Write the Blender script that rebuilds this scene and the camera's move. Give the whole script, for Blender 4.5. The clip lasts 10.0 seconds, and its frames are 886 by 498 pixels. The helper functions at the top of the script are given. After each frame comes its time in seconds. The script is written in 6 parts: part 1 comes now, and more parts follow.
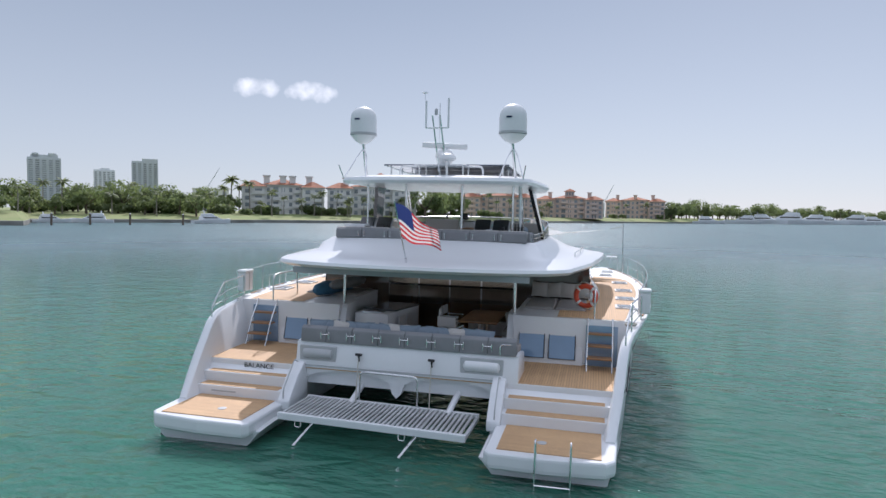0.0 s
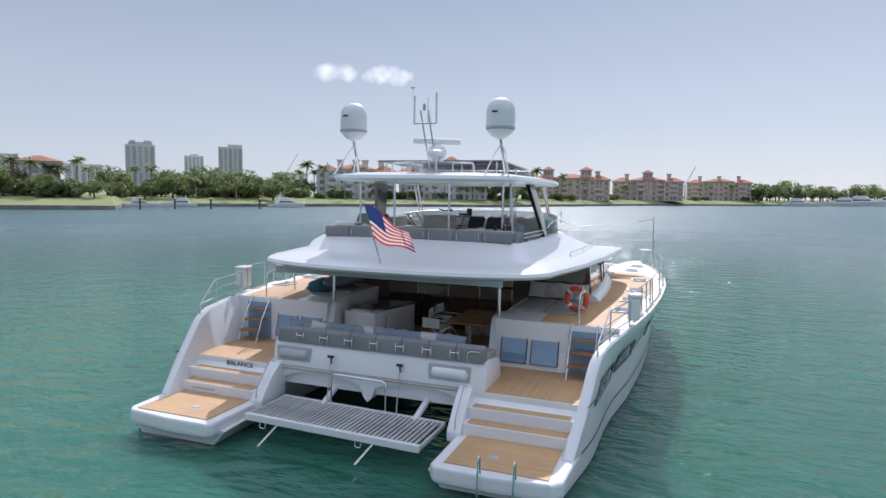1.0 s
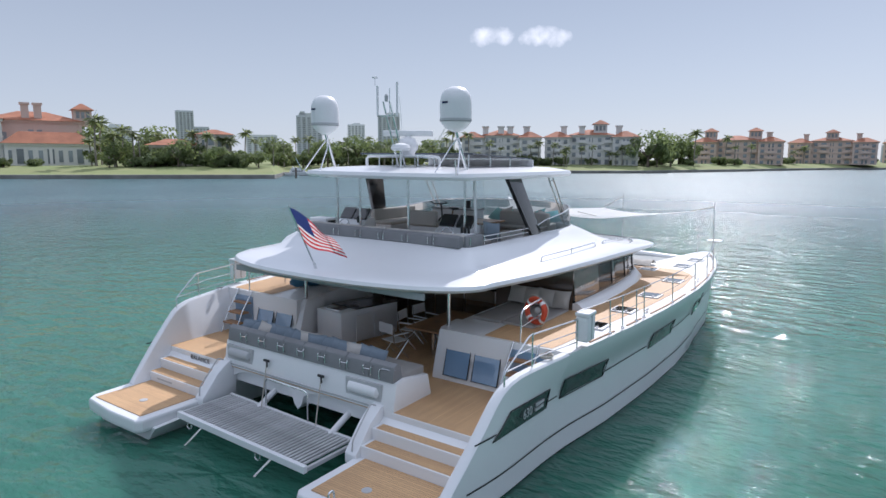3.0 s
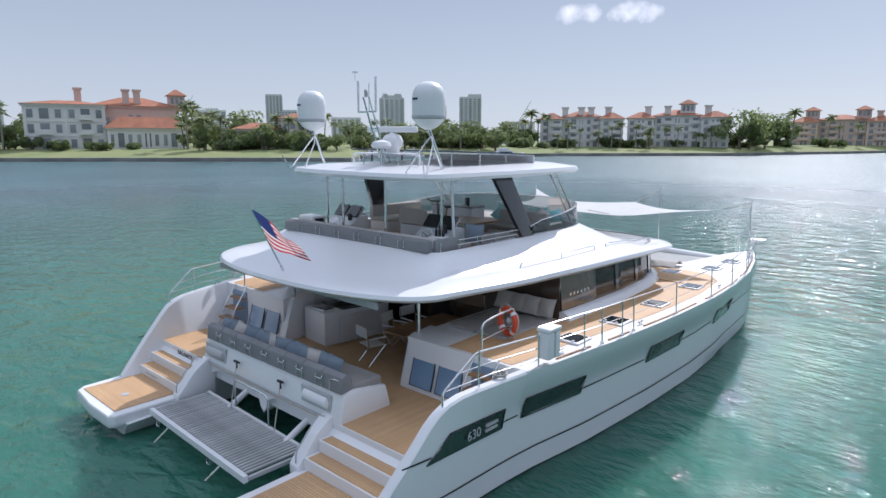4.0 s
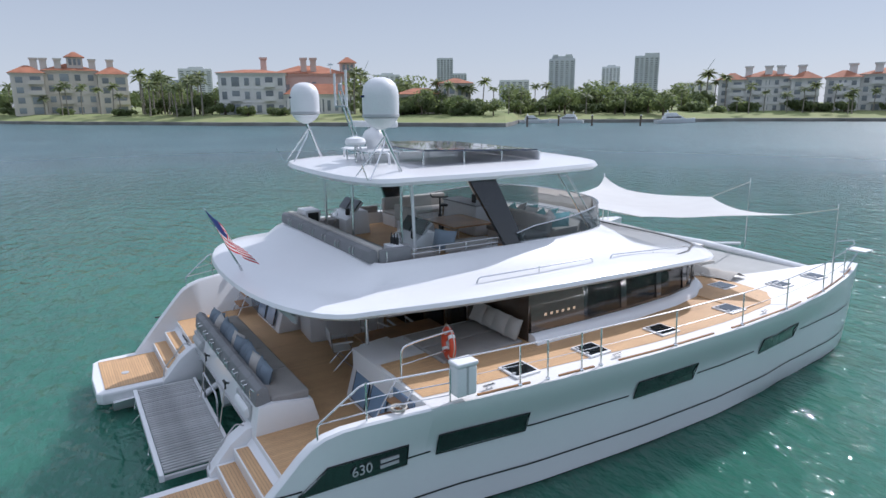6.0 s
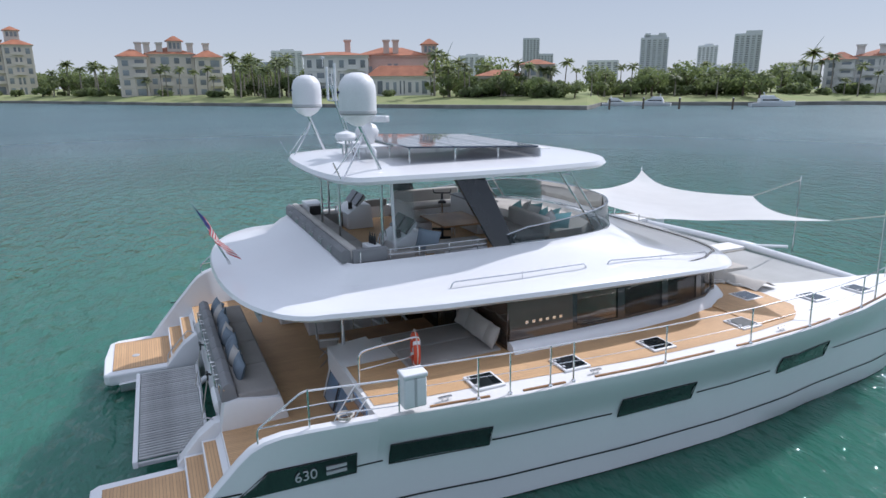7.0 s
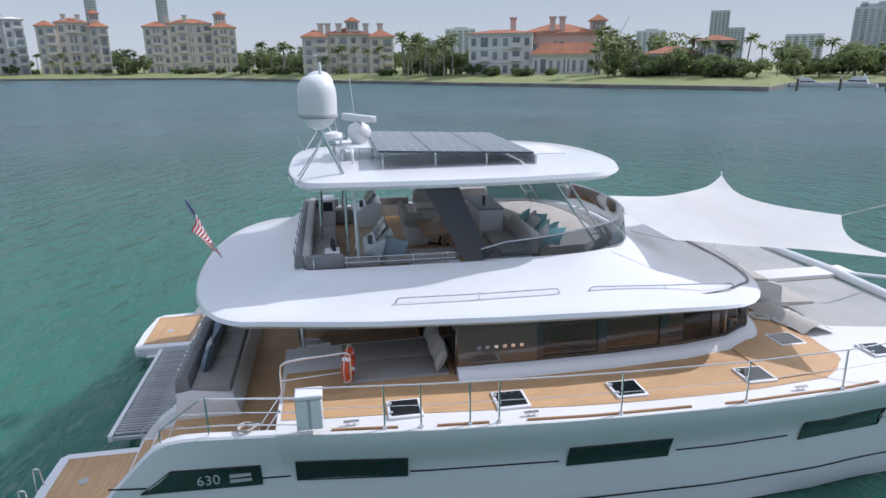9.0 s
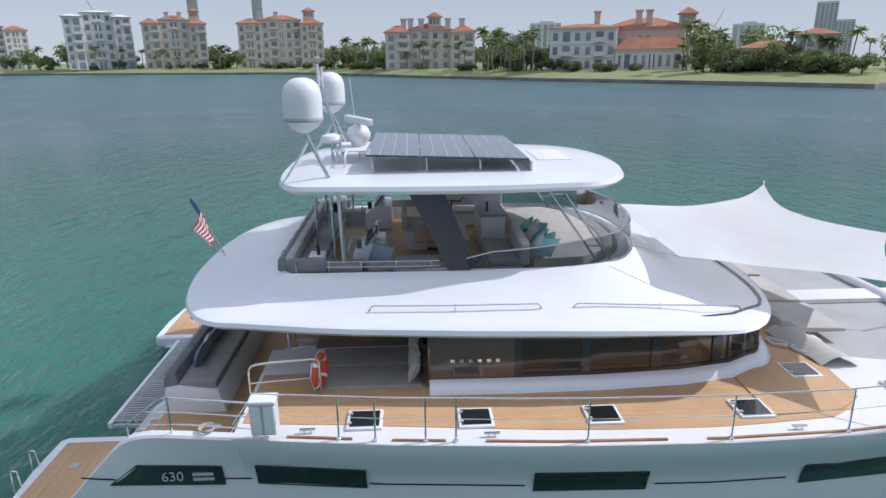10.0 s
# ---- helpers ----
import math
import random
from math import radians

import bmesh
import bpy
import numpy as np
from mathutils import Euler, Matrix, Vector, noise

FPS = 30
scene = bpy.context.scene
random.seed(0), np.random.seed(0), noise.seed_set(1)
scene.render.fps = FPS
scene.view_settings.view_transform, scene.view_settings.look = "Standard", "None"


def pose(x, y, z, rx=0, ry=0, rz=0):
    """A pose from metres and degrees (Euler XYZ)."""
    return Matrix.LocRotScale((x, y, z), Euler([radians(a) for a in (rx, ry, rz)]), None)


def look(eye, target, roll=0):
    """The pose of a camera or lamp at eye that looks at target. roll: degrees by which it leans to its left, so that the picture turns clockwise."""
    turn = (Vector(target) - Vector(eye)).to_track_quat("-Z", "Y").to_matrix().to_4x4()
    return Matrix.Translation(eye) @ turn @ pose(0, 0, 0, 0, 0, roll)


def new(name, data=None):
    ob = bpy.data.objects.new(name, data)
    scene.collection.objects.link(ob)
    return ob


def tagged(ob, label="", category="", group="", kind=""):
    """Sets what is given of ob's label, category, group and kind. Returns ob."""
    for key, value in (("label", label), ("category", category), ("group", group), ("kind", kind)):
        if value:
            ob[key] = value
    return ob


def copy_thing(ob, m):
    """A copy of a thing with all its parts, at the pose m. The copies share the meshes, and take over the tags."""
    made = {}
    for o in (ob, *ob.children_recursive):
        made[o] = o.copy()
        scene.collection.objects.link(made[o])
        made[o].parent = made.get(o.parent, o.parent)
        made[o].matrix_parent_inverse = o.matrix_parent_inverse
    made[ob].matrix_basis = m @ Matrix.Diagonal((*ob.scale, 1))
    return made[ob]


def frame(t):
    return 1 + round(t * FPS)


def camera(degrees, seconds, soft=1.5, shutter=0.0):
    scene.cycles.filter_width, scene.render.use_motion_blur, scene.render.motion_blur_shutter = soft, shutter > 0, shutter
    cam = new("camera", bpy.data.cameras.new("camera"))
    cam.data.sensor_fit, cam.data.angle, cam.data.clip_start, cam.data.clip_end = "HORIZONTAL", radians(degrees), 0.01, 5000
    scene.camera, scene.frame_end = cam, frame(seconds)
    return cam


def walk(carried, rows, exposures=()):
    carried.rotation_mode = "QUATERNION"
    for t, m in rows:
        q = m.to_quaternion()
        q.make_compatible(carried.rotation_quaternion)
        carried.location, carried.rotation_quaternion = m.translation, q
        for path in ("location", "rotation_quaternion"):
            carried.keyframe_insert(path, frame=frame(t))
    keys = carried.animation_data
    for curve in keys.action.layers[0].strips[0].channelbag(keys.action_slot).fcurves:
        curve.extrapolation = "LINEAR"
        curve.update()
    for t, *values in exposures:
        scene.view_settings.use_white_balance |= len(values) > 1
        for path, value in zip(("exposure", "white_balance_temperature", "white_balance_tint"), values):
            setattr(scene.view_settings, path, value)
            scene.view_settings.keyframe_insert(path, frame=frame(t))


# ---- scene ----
cam = camera(70.6, 10.0)
PATH = [
    (0, (4.203, -10.915, 4.676), (3.727, -8.975, 4.565), 0.9),
    (0.5, (5.198, -10.402, 4.866), (4.607, -8.496, 4.73), 0.9),
    (1, (6.202, -9.854, 5.105), (5.5, -7.989, 4.935), 0.7),
    (1.5, (7.177, -9.224, 5.32), (6.363, -7.408, 5.121), 0.6),
    (2, (8.11, -8.459, 5.528), (7.187, -6.7, 5.299), 0.4),
    (2.5, (8.991, -7.639, 5.71), (7.966, -5.941, 5.454), 0.2),
    (4, (11.189, -4.706, 6.256), (9.868, -3.244, 5.916), -0.1),
    (4.5, (11.745, -3.691, 6.439), (10.333, -2.323, 6.071), -0.2),
    (5, (12.228, -2.692, 6.61), (10.732, -1.424, 6.214), -0.2),
    (5.5, (12.663, -1.695, 6.791), (11.092, -0.532, 6.368), -0.3),
    (7, (13.553, 1.286, 7.206), (11.801, 2.108, 6.702), -0.4),
    (7.5, (13.731, 2.275, 7.328), (11.935, 2.979, 6.799), -0.4),
    (8, (13.834, 3.257, 7.457), (12.001, 3.838, 6.907), -0.5),
    (8.5, (13.881, 4.213, 7.54), (12.016, 4.669, 6.982), -0.5),
    (9, (13.868, 5.142, 7.605), (11.979, 5.475, 7.04), -0.5),
    (9.5, (13.804, 6.045, 7.659), (11.899, 6.258, 7.089), -0.6),
    (10, (13.701, 6.91, 7.734), (11.788, 6.998, 7.156), -0.5),
]
walk(cam, [(t, look(eye, target, roll)) for t, eye, target, roll in PATH], [(0.0, 0.98, 6200, 17), (4.5, 0.95, 6050, 17), (10.0, 0.82, 6050, 17)])

# ---------------------------------------------------------------- light
SUN_AZ, SUN_EL = -14.0, 42.0          # degrees to starboard of the bow, degrees above the horizon
world = bpy.data.worlds.new("sky_world")
scene.world = world
world.use_nodes = True
wn, wl = world.node_tree.nodes, world.node_tree.links
wn.clear()
w_out = wn.new("ShaderNodeOutputWorld")
w_bg = wn.new("ShaderNodeBackground")
w_sky = wn.new("ShaderNodeTexSky")
w_sky.sky_type, w_sky.sun_disc = "NISHITA", False
w_sky.sun_elevation, w_sky.sun_rotation = radians(SUN_EL), radians(-SUN_AZ)
w_sky.air_density, w_sky.dust_density, w_sky.ozone_density = 1.0, 0.5, 1.5
w_bg.inputs["Strength"].default_value = 0.14
w_geo = wn.new("ShaderNodeTexCoord")


def cloud_mask(az, el, wide, high, seed):
    """A small torn cloud round one direction of the sky."""
    a, e = radians(az), radians(el)
    d = Vector((math.sin(a) * math.cos(e), math.cos(a) * math.cos(e), math.sin(e)))
    r = Vector((math.cos(a), -math.sin(a), 0))
    u = r.cross(d) * (1 if r.cross(d).z > 0 else -1)
    out = []
    for v, s in ((r, wide), (u, high)):
        dot = wn.new("ShaderNodeVectorMath")
        dot.operation = "DOT_PRODUCT"
        wl.new(w_geo.outputs["Generated"], dot.inputs[0])
        dot.inputs[1].default_value = v / radians(s)
        off = wn.new("ShaderNodeMath")
        off.operation = "SUBTRACT"
        wl.new(dot.outputs["Value"], off.inputs[0])
        off.inputs[1].default_value = d.dot(v / radians(s))
        sq = wn.new("ShaderNodeMath")
        sq.operation = "POWER"
        sq.inputs[1].default_value = 2.0
        wl.new(off.outputs[0], sq.inputs[0])
        out.append(sq)
    add = wn.new("ShaderNodeMath")
    wl.new(out[0].outputs[0], add.inputs[0])
    wl.new(out[1].outputs[0], add.inputs[1])
    n = wn.new("ShaderNodeTexNoise")
    n.inputs["Scale"].default_value = 38.0 + seed
    n.inputs["Detail"].default_value = 6.0
    wl.new(w_geo.outputs["Generated"], n.inputs["Vector"])
    m = wn.new("ShaderNodeMath")
    m.operation = "MULTIPLY_ADD"
    wl.new(n.outputs["Fac"], m.inputs[0])
    m.inputs[1].default_value = 3.2
    wl.new(add.outputs[0], m.inputs[2])
    ramp = wn.new("ShaderNodeMapRange")
    ramp.inputs["From Min"].default_value, ramp.inputs["From Max"].default_value = 2.5, 0.9
    wl.new(m.outputs[0], ramp.inputs["Value"])
    return ramp.outputs["Result"]


def sky_math(op, a, b):
    m = wn.new("ShaderNodeMath")
    m.operation = op
    for k, v in enumerate((a, b)):
        if isinstance(v, float):
            m.inputs[k].default_value = v
        else:
            wl.new(v, m.inputs[k])
    return m.outputs[0]


w_front = wn.new("ShaderNodeSeparateXYZ")
wl.new(w_geo.outputs["Generated"], w_front.inputs[0])
w_ahead = sky_math("GREATER_THAN", w_front.outputs["Y"], 0.0)
w_clouds = None
for one in ((-30.3, 10.7, 2.4, 0.9, 0), (-25.6, 10.5, 2.1, 0.9, 5), (-54.4, 15.6, 2.6, 1.2, 9), (-61.8, 13.0, 2.6, 0.5, 13)):
    c = sky_math("MULTIPLY", cloud_mask(*one), w_ahead)
    w_clouds = c if w_clouds is None else sky_math("MAXIMUM", w_clouds, c)
# thin high haze: most of the sky is an even pale blue-grey, lighter at the horizon
w_low = wn.new("ShaderNodeMapRange")
w_low.inputs["From Min"].default_value, w_low.inputs["From Max"].default_value = 0.0, 0.32
wl.new(w_front.outputs["Z"], w_low.inputs["Value"])
w_haze = wn.new("ShaderNodeMix")
w_haze.data_type = "RGBA"
w_haze.inputs["A"].default_value, w_haze.inputs["B"].default_value = (1.9, 2.12, 2.32, 1), (1.1, 1.34, 1.62, 1)
wl.new(w_low.outputs["Result"], w_haze.inputs["Factor"])
# sky overhead, out of view, brightened as added fill for shaded surfaces
w_high = wn.new("ShaderNodeMapRange")
w_high.inputs["From Min"].default_value, w_high.inputs["From Max"].default_value = 0.36, 0.95
wl.new(w_front.outputs["Z"], w_high.inputs["Value"])
w_fill = wn.new("ShaderNodeMix")
w_fill.data_type = "RGBA"
w_fill.inputs["B"].default_value = (3.7, 4.05, 4.5, 1)
wl.new(w_high.outputs["Result"], w_fill.inputs["Factor"])
wl.new(w_haze.outputs["Result"], w_fill.inputs["A"])
w_pale = wn.new("ShaderNodeMix")
w_pale.data_type = "RGBA"
w_pale.inputs["Factor"].default_value = 0.91
w_grey = wn.new("ShaderNodeHueSaturation")
w_grey.inputs["Saturation"].default_value = 0.7
wl.new(w_sky.outputs["Color"], w_grey.inputs["Color"])
w_mix = wn.new("ShaderNodeMix")
w_mix.data_type = "RGBA"
w_mix.inputs["B"].default_value = (6.2, 6.2, 6.3, 1)
wl.new(sky_math("MULTIPLY", w_clouds, 0.5), w_mix.inputs["Factor"])
wl.new(w_grey.outputs["Color"], w_pale.inputs["A"])
wl.new(w_fill.outputs["Result"], w_pale.inputs["B"])
wl.new(w_pale.outputs["Result"], w_mix.inputs["A"])
wl.new(w_mix.outputs["Result"], w_bg.inputs["Color"])
wl.new(w_bg.outputs["Background"], w_out.inputs["Surface"])

sun_data = bpy.data.lights.new("sun", "SUN")
sun_data.energy, sun_data.angle, sun_data.color = 1.95, radians(0.7), (1.0, 0.97, 0.925)
sun = new("sun", sun_data)
s_dir = Vector((math.sin(radians(SUN_AZ)) * math.cos(radians(SUN_EL)), math.cos(radians(SUN_AZ)) * math.cos(radians(SUN_EL)), math.sin(radians(SUN_EL))))
sun.matrix_world = look(tuple(s_dir * 60), (0, 0, 0))

# ---------------------------------------------------------------- materials


def material(name, color, rough=0.5, metal=0.0, vary=0.12, scale=6.0, bump=0.0, bump_scale=60.0, fine=0.06, spec=0.5, coat=0.0, color2=None, per_piece=0.0):
    """A surface with variation at two scales and a fine relief."""
    m = bpy.data.materials.new(name)
    m.use_nodes = True
    n, l = m.node_tree.nodes, m.node_tree.links
    b = n["Principled BSDF"]
    b.inputs["Roughness"].default_value, b.inputs["Metallic"].default_value = rough, metal
    b.inputs["Specular IOR Level"].default_value = spec
    b.inputs["Coat Weight"].default_value = coat
    tc = n.new("ShaderNodeTexCoord")
    big, small = n.new("ShaderNodeTexNoise"), n.new("ShaderNodeTexNoise")
    big.inputs["Scale"].default_value, small.inputs["Scale"].default_value = scale * 0.25, scale * 6
    big.inputs["Detail"].default_value = 4.0
    for k in (big, small):
        l.new(tc.outputs["Object"], k.inputs["Vector"])
    mixed = n.new("ShaderNodeMix")
    mixed.data_type = "RGBA"
    mixed.inputs["A"].default_value = (*color, 1)
    mixed.inputs["B"].default_value = (*(color2 or [c * (1 - vary * 2) for c in color]), 1)
    rng = n.new("ShaderNodeMapRange")
    rng.inputs["From Min"].default_value, rng.inputs["From Max"].default_value = 0.35, 0.7
    l.new(big.outputs["Fac"], rng.inputs["Value"])
    l.new(rng.outputs["Result"], mixed.inputs["Factor"])
    hsv = n.new("ShaderNodeHueSaturation")
    l.new(mixed.outputs["Result"], hsv.inputs["Color"])
    val = n.new("ShaderNodeMath")
    val.operation = "MULTIPLY_ADD"
    l.new(small.outputs["Fac"], val.inputs[0])
    val.inputs[1].default_value, val.inputs[2].default_value = fine * 2, 1 - fine
    last = val.outputs[0]
    if per_piece:
        info = n.new("ShaderNodeObjectInfo")
        pv = n.new("ShaderNodeMath")
        pv.operation = "MULTIPLY_ADD"
        l.new(info.outputs["Random"], pv.inputs[0])
        pv.inputs[1].default_value = per_piece
        l.new(last, pv.inputs[2])
        last = pv.outputs[0]
    l.new(last, hsv.inputs["Value"])
    l.new(hsv.outputs["Color"], b.inputs["Base Color"])
    if bump:
        bn, bp = n.new("ShaderNodeTexNoise"), n.new("ShaderNodeBump")
        bn.inputs["Scale"].default_value, bn.inputs["Detail"].default_value = bump_scale, 3.0
        l.new(tc.outputs["Object"], bn.inputs["Vector"])
        l.new(bn.outputs["Fac"], bp.inputs["Height"])
        bp.inputs["Strength"].default_value, bp.inputs["Distance"].default_value = bump, 0.01
        l.new(bp.outputs["Normal"], b.inputs["Normal"])
    return m


def teak_material(name, across, color=(0.56, 0.35, 0.18)):
    """Laid teak: narrow planks with dark caulking, the planks running fore and aft (across='X') or athwart ('Y')."""
    m = material(name, color, rough=0.62, vary=0.13, scale=5, fine=0.12, color2=(0.47, 0.29, 0.15))
    n, l = m.node_tree.nodes, m.node_tree.links
    b = n["Principled BSDF"]
    tc = n.new("ShaderNodeTexCoord")
    sep = n.new("ShaderNodeSeparateXYZ")
    l.new(tc.outputs["Object"], sep.inputs[0])
    mul = n.new("ShaderNodeMath")
    mul.operation = "MULTIPLY"
    l.new(sep.outputs[across], mul.inputs[0])
    mul.inputs[1].default_value = 1 / 0.055
    fr = n.new("ShaderNodeMath")
    fr.operation = "FRACT"
    l.new(mul.outputs[0], fr.inputs[0])
    gt = n.new("ShaderNodeMath")
    gt.operation = "LESS_THAN"
    l.new(fr.outputs[0], gt.inputs[0])
    gt.inputs[1].default_value = 0.1
    fl = n.new("ShaderNodeMath")
    fl.operation = "FLOOR"
    l.new(mul.outputs[0], fl.inputs[0])
    wnz = n.new("ShaderNodeTexWhiteNoise")
    wnz.noise_dimensions = "1D"
    l.new(fl.outputs[0], wnz.inputs["W"])
    hs = n.new("ShaderNodeHueSaturation")
    sc = n.new("ShaderNodeMath")
    sc.operation = "MULTIPLY_ADD"
    l.new(wnz.outputs["Value"], sc.inputs[0])
    sc.inputs[1].default_value, sc.inputs[2].default_value = 0.14, 0.95
    old = b.inputs["Base Color"].links[0].from_socket
    l.new(old, hs.inputs["Color"])
    l.new(sc.outputs[0], hs.inputs["Value"])
    mx = n.new("ShaderNodeMix")
    mx.data_type = "RGBA"
    mx.inputs["B"].default_value = (0.2, 0.135, 0.08, 1)
    l.new(hs.outputs["Color"], mx.inputs["A"])
    l.new(gt.outputs[0], mx.inputs["Factor"])
    l.new(mx.outputs["Result"], b.inputs["Base Color"])
    return m


def water_material():
    m = bpy.data.materials.new("sea_water")
    m.use_nodes = True
    n, l = m.node_tree.nodes, m.node_tree.links
    b = n["Principled BSDF"]
    b.inputs["IOR"].default_value = 1.33
    b.inputs["Subsurface Weight"].default_value = 1.0
    b.inputs["Subsurface Radius"].default_value = (1.5, 1.5, 1.5)
    b.inputs["Subsurface Scale"].default_value = 3.0
    tc = n.new("ShaderNodeTexCoord")
    # green turquoise near the yacht to greyer blue-green further out, in broad patches
    patch = n.new("ShaderNodeTexNoise")
    patch.inputs["Scale"].default_value, patch.inputs["Detail"].default_value = 0.035, 3.0
    l.new(tc.outputs["Object"], patch.inputs["Vector"])
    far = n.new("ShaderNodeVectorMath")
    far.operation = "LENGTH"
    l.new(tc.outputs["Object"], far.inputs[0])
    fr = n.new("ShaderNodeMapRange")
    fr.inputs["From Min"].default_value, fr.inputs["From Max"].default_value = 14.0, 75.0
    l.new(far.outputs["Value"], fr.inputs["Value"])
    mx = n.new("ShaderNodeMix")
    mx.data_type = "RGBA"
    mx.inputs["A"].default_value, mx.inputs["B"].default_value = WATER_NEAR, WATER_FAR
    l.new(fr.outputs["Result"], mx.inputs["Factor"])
    # away from the lee of the hull the wind roughens the surface
    rr = n.new("ShaderNodeMapRange")
    rr.inputs["From Min"].default_value, rr.inputs["From Max"].default_value = 12.0, 110.0
    rr.inputs["To Min"].default_value, rr.inputs["To Max"].default_value = 0.035, 0.34
    l.new(far.outputs["Value"], rr.inputs["Value"])
    l.new(rr.outputs["Result"], b.inputs["Roughness"])
    hs = n.new("ShaderNodeHueSaturation")
    vv = n.new("ShaderNodeMath")
    vv.operation = "MULTIPLY_ADD"
    l.new(patch.outputs["Fac"], vv.inputs[0])
    vv.inputs[1].default_value, vv.inputs[2].default_value = 0.7, 0.65
    l.new(vv.outputs[0], hs.inputs["Value"])
    l.new(mx.outputs["Result"], hs.inputs["Color"])
    l.new(hs.outputs["Color"], b.inputs["Base Color"])
    # wind ripples: short chop over longer waves
    last = None
    for scale, dist, detail, strength in ((0.5, 0.22, 1.0, 1.0), (1.3, 0.15, 1.5, 1.0), (3.3, 0.055, 1.5, 1.0), (8.0, 0.016, 1.0, 1.0)):
        mp = n.new("ShaderNodeMapping")
        mp.inputs["Rotation"].default_value = (0, 0, 0.5)
        mp.inputs["Scale"].default_value = (1.0, 1.9, 1.0)
        l.new(tc.outputs["Object"], mp.inputs["Vector"])
        w = n.new("ShaderNodeTexNoise")
        w.inputs["Scale"].default_value, w.inputs["Detail"].default_value = scale, detail
        l.new(mp.outputs["Vector"], w.inputs["Vector"])
        bp = n.new("ShaderNodeBump")
        bp.inputs["Distance"].default_value, bp.inputs["Strength"].default_value = dist, strength
        l.new(w.outputs["Fac"], bp.inputs["Height"])
        if last:
            l.new(last.outputs["Normal"], bp.inputs["Normal"])
        last = bp
    l.new(last.outputs["Normal"], b.inputs["Normal"])
    return m


def glass_material(name, tint=(0.9, 0.95, 0.95), clear=0.7, rough=0.02):
    """A thin pane: part of the light goes straight through, the rest is mirrored."""
    m = bpy.data.materials.new(name)
    m.use_nodes = True
    n, l = m.node_tree.nodes, m.node_tree.links
    n.clear()
    out = n.new("ShaderNodeOutputMaterial")
    mix = n.new("ShaderNodeMixShader")
    mix2 = n.new("ShaderNodeMixShader")
    tr = n.new("ShaderNodeBsdfTransparent")
    gl = n.new("ShaderNodeBsdfGlossy")
    df = n.new("ShaderNodeBsdfDiffuse")
    fr = n.new("ShaderNodeFresnel")
    fr.inputs["IOR"].default_value = 1.45
    tr.inputs["Color"].default_value = (*tint, 1)
    df.inputs["Color"].default_value = (*[c * 0.8 for c in tint], 1)
    gl.inputs["Roughness"].default_value = rough
    mix2.inputs["Fac"].default_value = clear
    l.new(df.outputs[0], mix2.inputs[1])
    l.new(tr.outputs[0], mix2.inputs[2])
    l.new(fr.outputs[0], mix.inputs["Fac"])
    l.new(mix2.outputs[0], mix.inputs[1])
    l.new(gl.outputs[0], mix.inputs[2])
    l.new(mix.outputs[0], out.inputs["Surface"])
    return m


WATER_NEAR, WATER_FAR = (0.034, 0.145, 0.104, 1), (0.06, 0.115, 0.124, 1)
GEL = material("white_gelcoat", (0.75, 0.76, 0.775), rough=0.28, vary=0.02, scale=2, fine=0.015, coat=0.3)
GEL_DECK = material("nonslip_white_deck", (0.7, 0.7, 0.69), rough=0.6, vary=0.03, scale=3, bump=0.25, bump_scale=150)
GEL_GREY = material("grey_underside_paint", (0.33, 0.345, 0.36), rough=0.5, vary=0.05)
ANTIFOUL = material("dark_antifouling", (0.02, 0.024, 0.03), rough=0.7, vary=0.2)
TEAK_L = teak_material("laid_teak_lengthwise", "X")
TEAK_A = teak_material("laid_teak_athwart", "Y")
TEAK_TRIM = material("varnished_teak_trim", (0.36, 0.19, 0.085), rough=0.4, vary=0.2, scale=8, fine=0.1)
STEEL = material("polished_steel", (0.72, 0.73, 0.74), rough=0.17, metal=1.0, vary=0.03)
CHARCOAL = material("charcoal_canvas", (0.24, 0.245, 0.255), rough=0.9, vary=0.08, bump=0.4, bump_scale=220)
CUSHION = material("grey_woven_cushion", (0.33, 0.315, 0.30), rough=0.95, vary=0.08, bump=0.5, bump_scale=260)
CUSHION_PALE = material("pale_woven_cushion", (0.5, 0.48, 0.45), rough=0.95, vary=0.07, bump=0.5, bump_scale=240)
PILLOW_BLUE = material("slate_blue_pillow", (0.20, 0.25, 0.30), rough=0.95, vary=0.1, bump=0.4, bump_scale=240)
PILLOW_TEAL = material("turquoise_pillow", (0.34, 0.66, 0.67), rough=0.95, vary=0.1, bump=0.4, bump_scale=240)
PILLOW_WHITE = material("off_white_pillow", (0.66, 0.66, 0.64), rough=0.95, vary=0.06, bump=0.4, bump_scale=240)
BLACK = material("black_plastic", (0.018, 0.019, 0.021), rough=0.4, vary=0.2)
BLACK_GLOSS = material("black_gloss_laminate", (0.022, 0.024, 0.028), rough=0.12, vary=0.15, coat=0.6)
BROWN_GLOSS = material("bronze_tinted_laminate", (0.085, 0.06, 0.045), rough=0.1, vary=0.1, coat=0.8)
WINDOW_DARK = material("dark_tinted_window", (0.012, 0.017, 0.02), rough=0.04, vary=0.1, spec=0.8, coat=1.0)
WHITE_PLASTIC = material("white_plastic", (0.74, 0.75, 0.76), rough=0.4, vary=0.03)
GREY_PLASTIC = material("light_grey_plastic", (0.45, 0.46, 0.47), rough=0.5, vary=0.05)
ORANGE = material("orange_lifebuoy_vinyl", (0.62, 0.075, 0.03), rough=0.5, vary=0.1)
RED = material("red_cloth", (0.5, 0.035, 0.05), rough=0.85, vary=0.08)
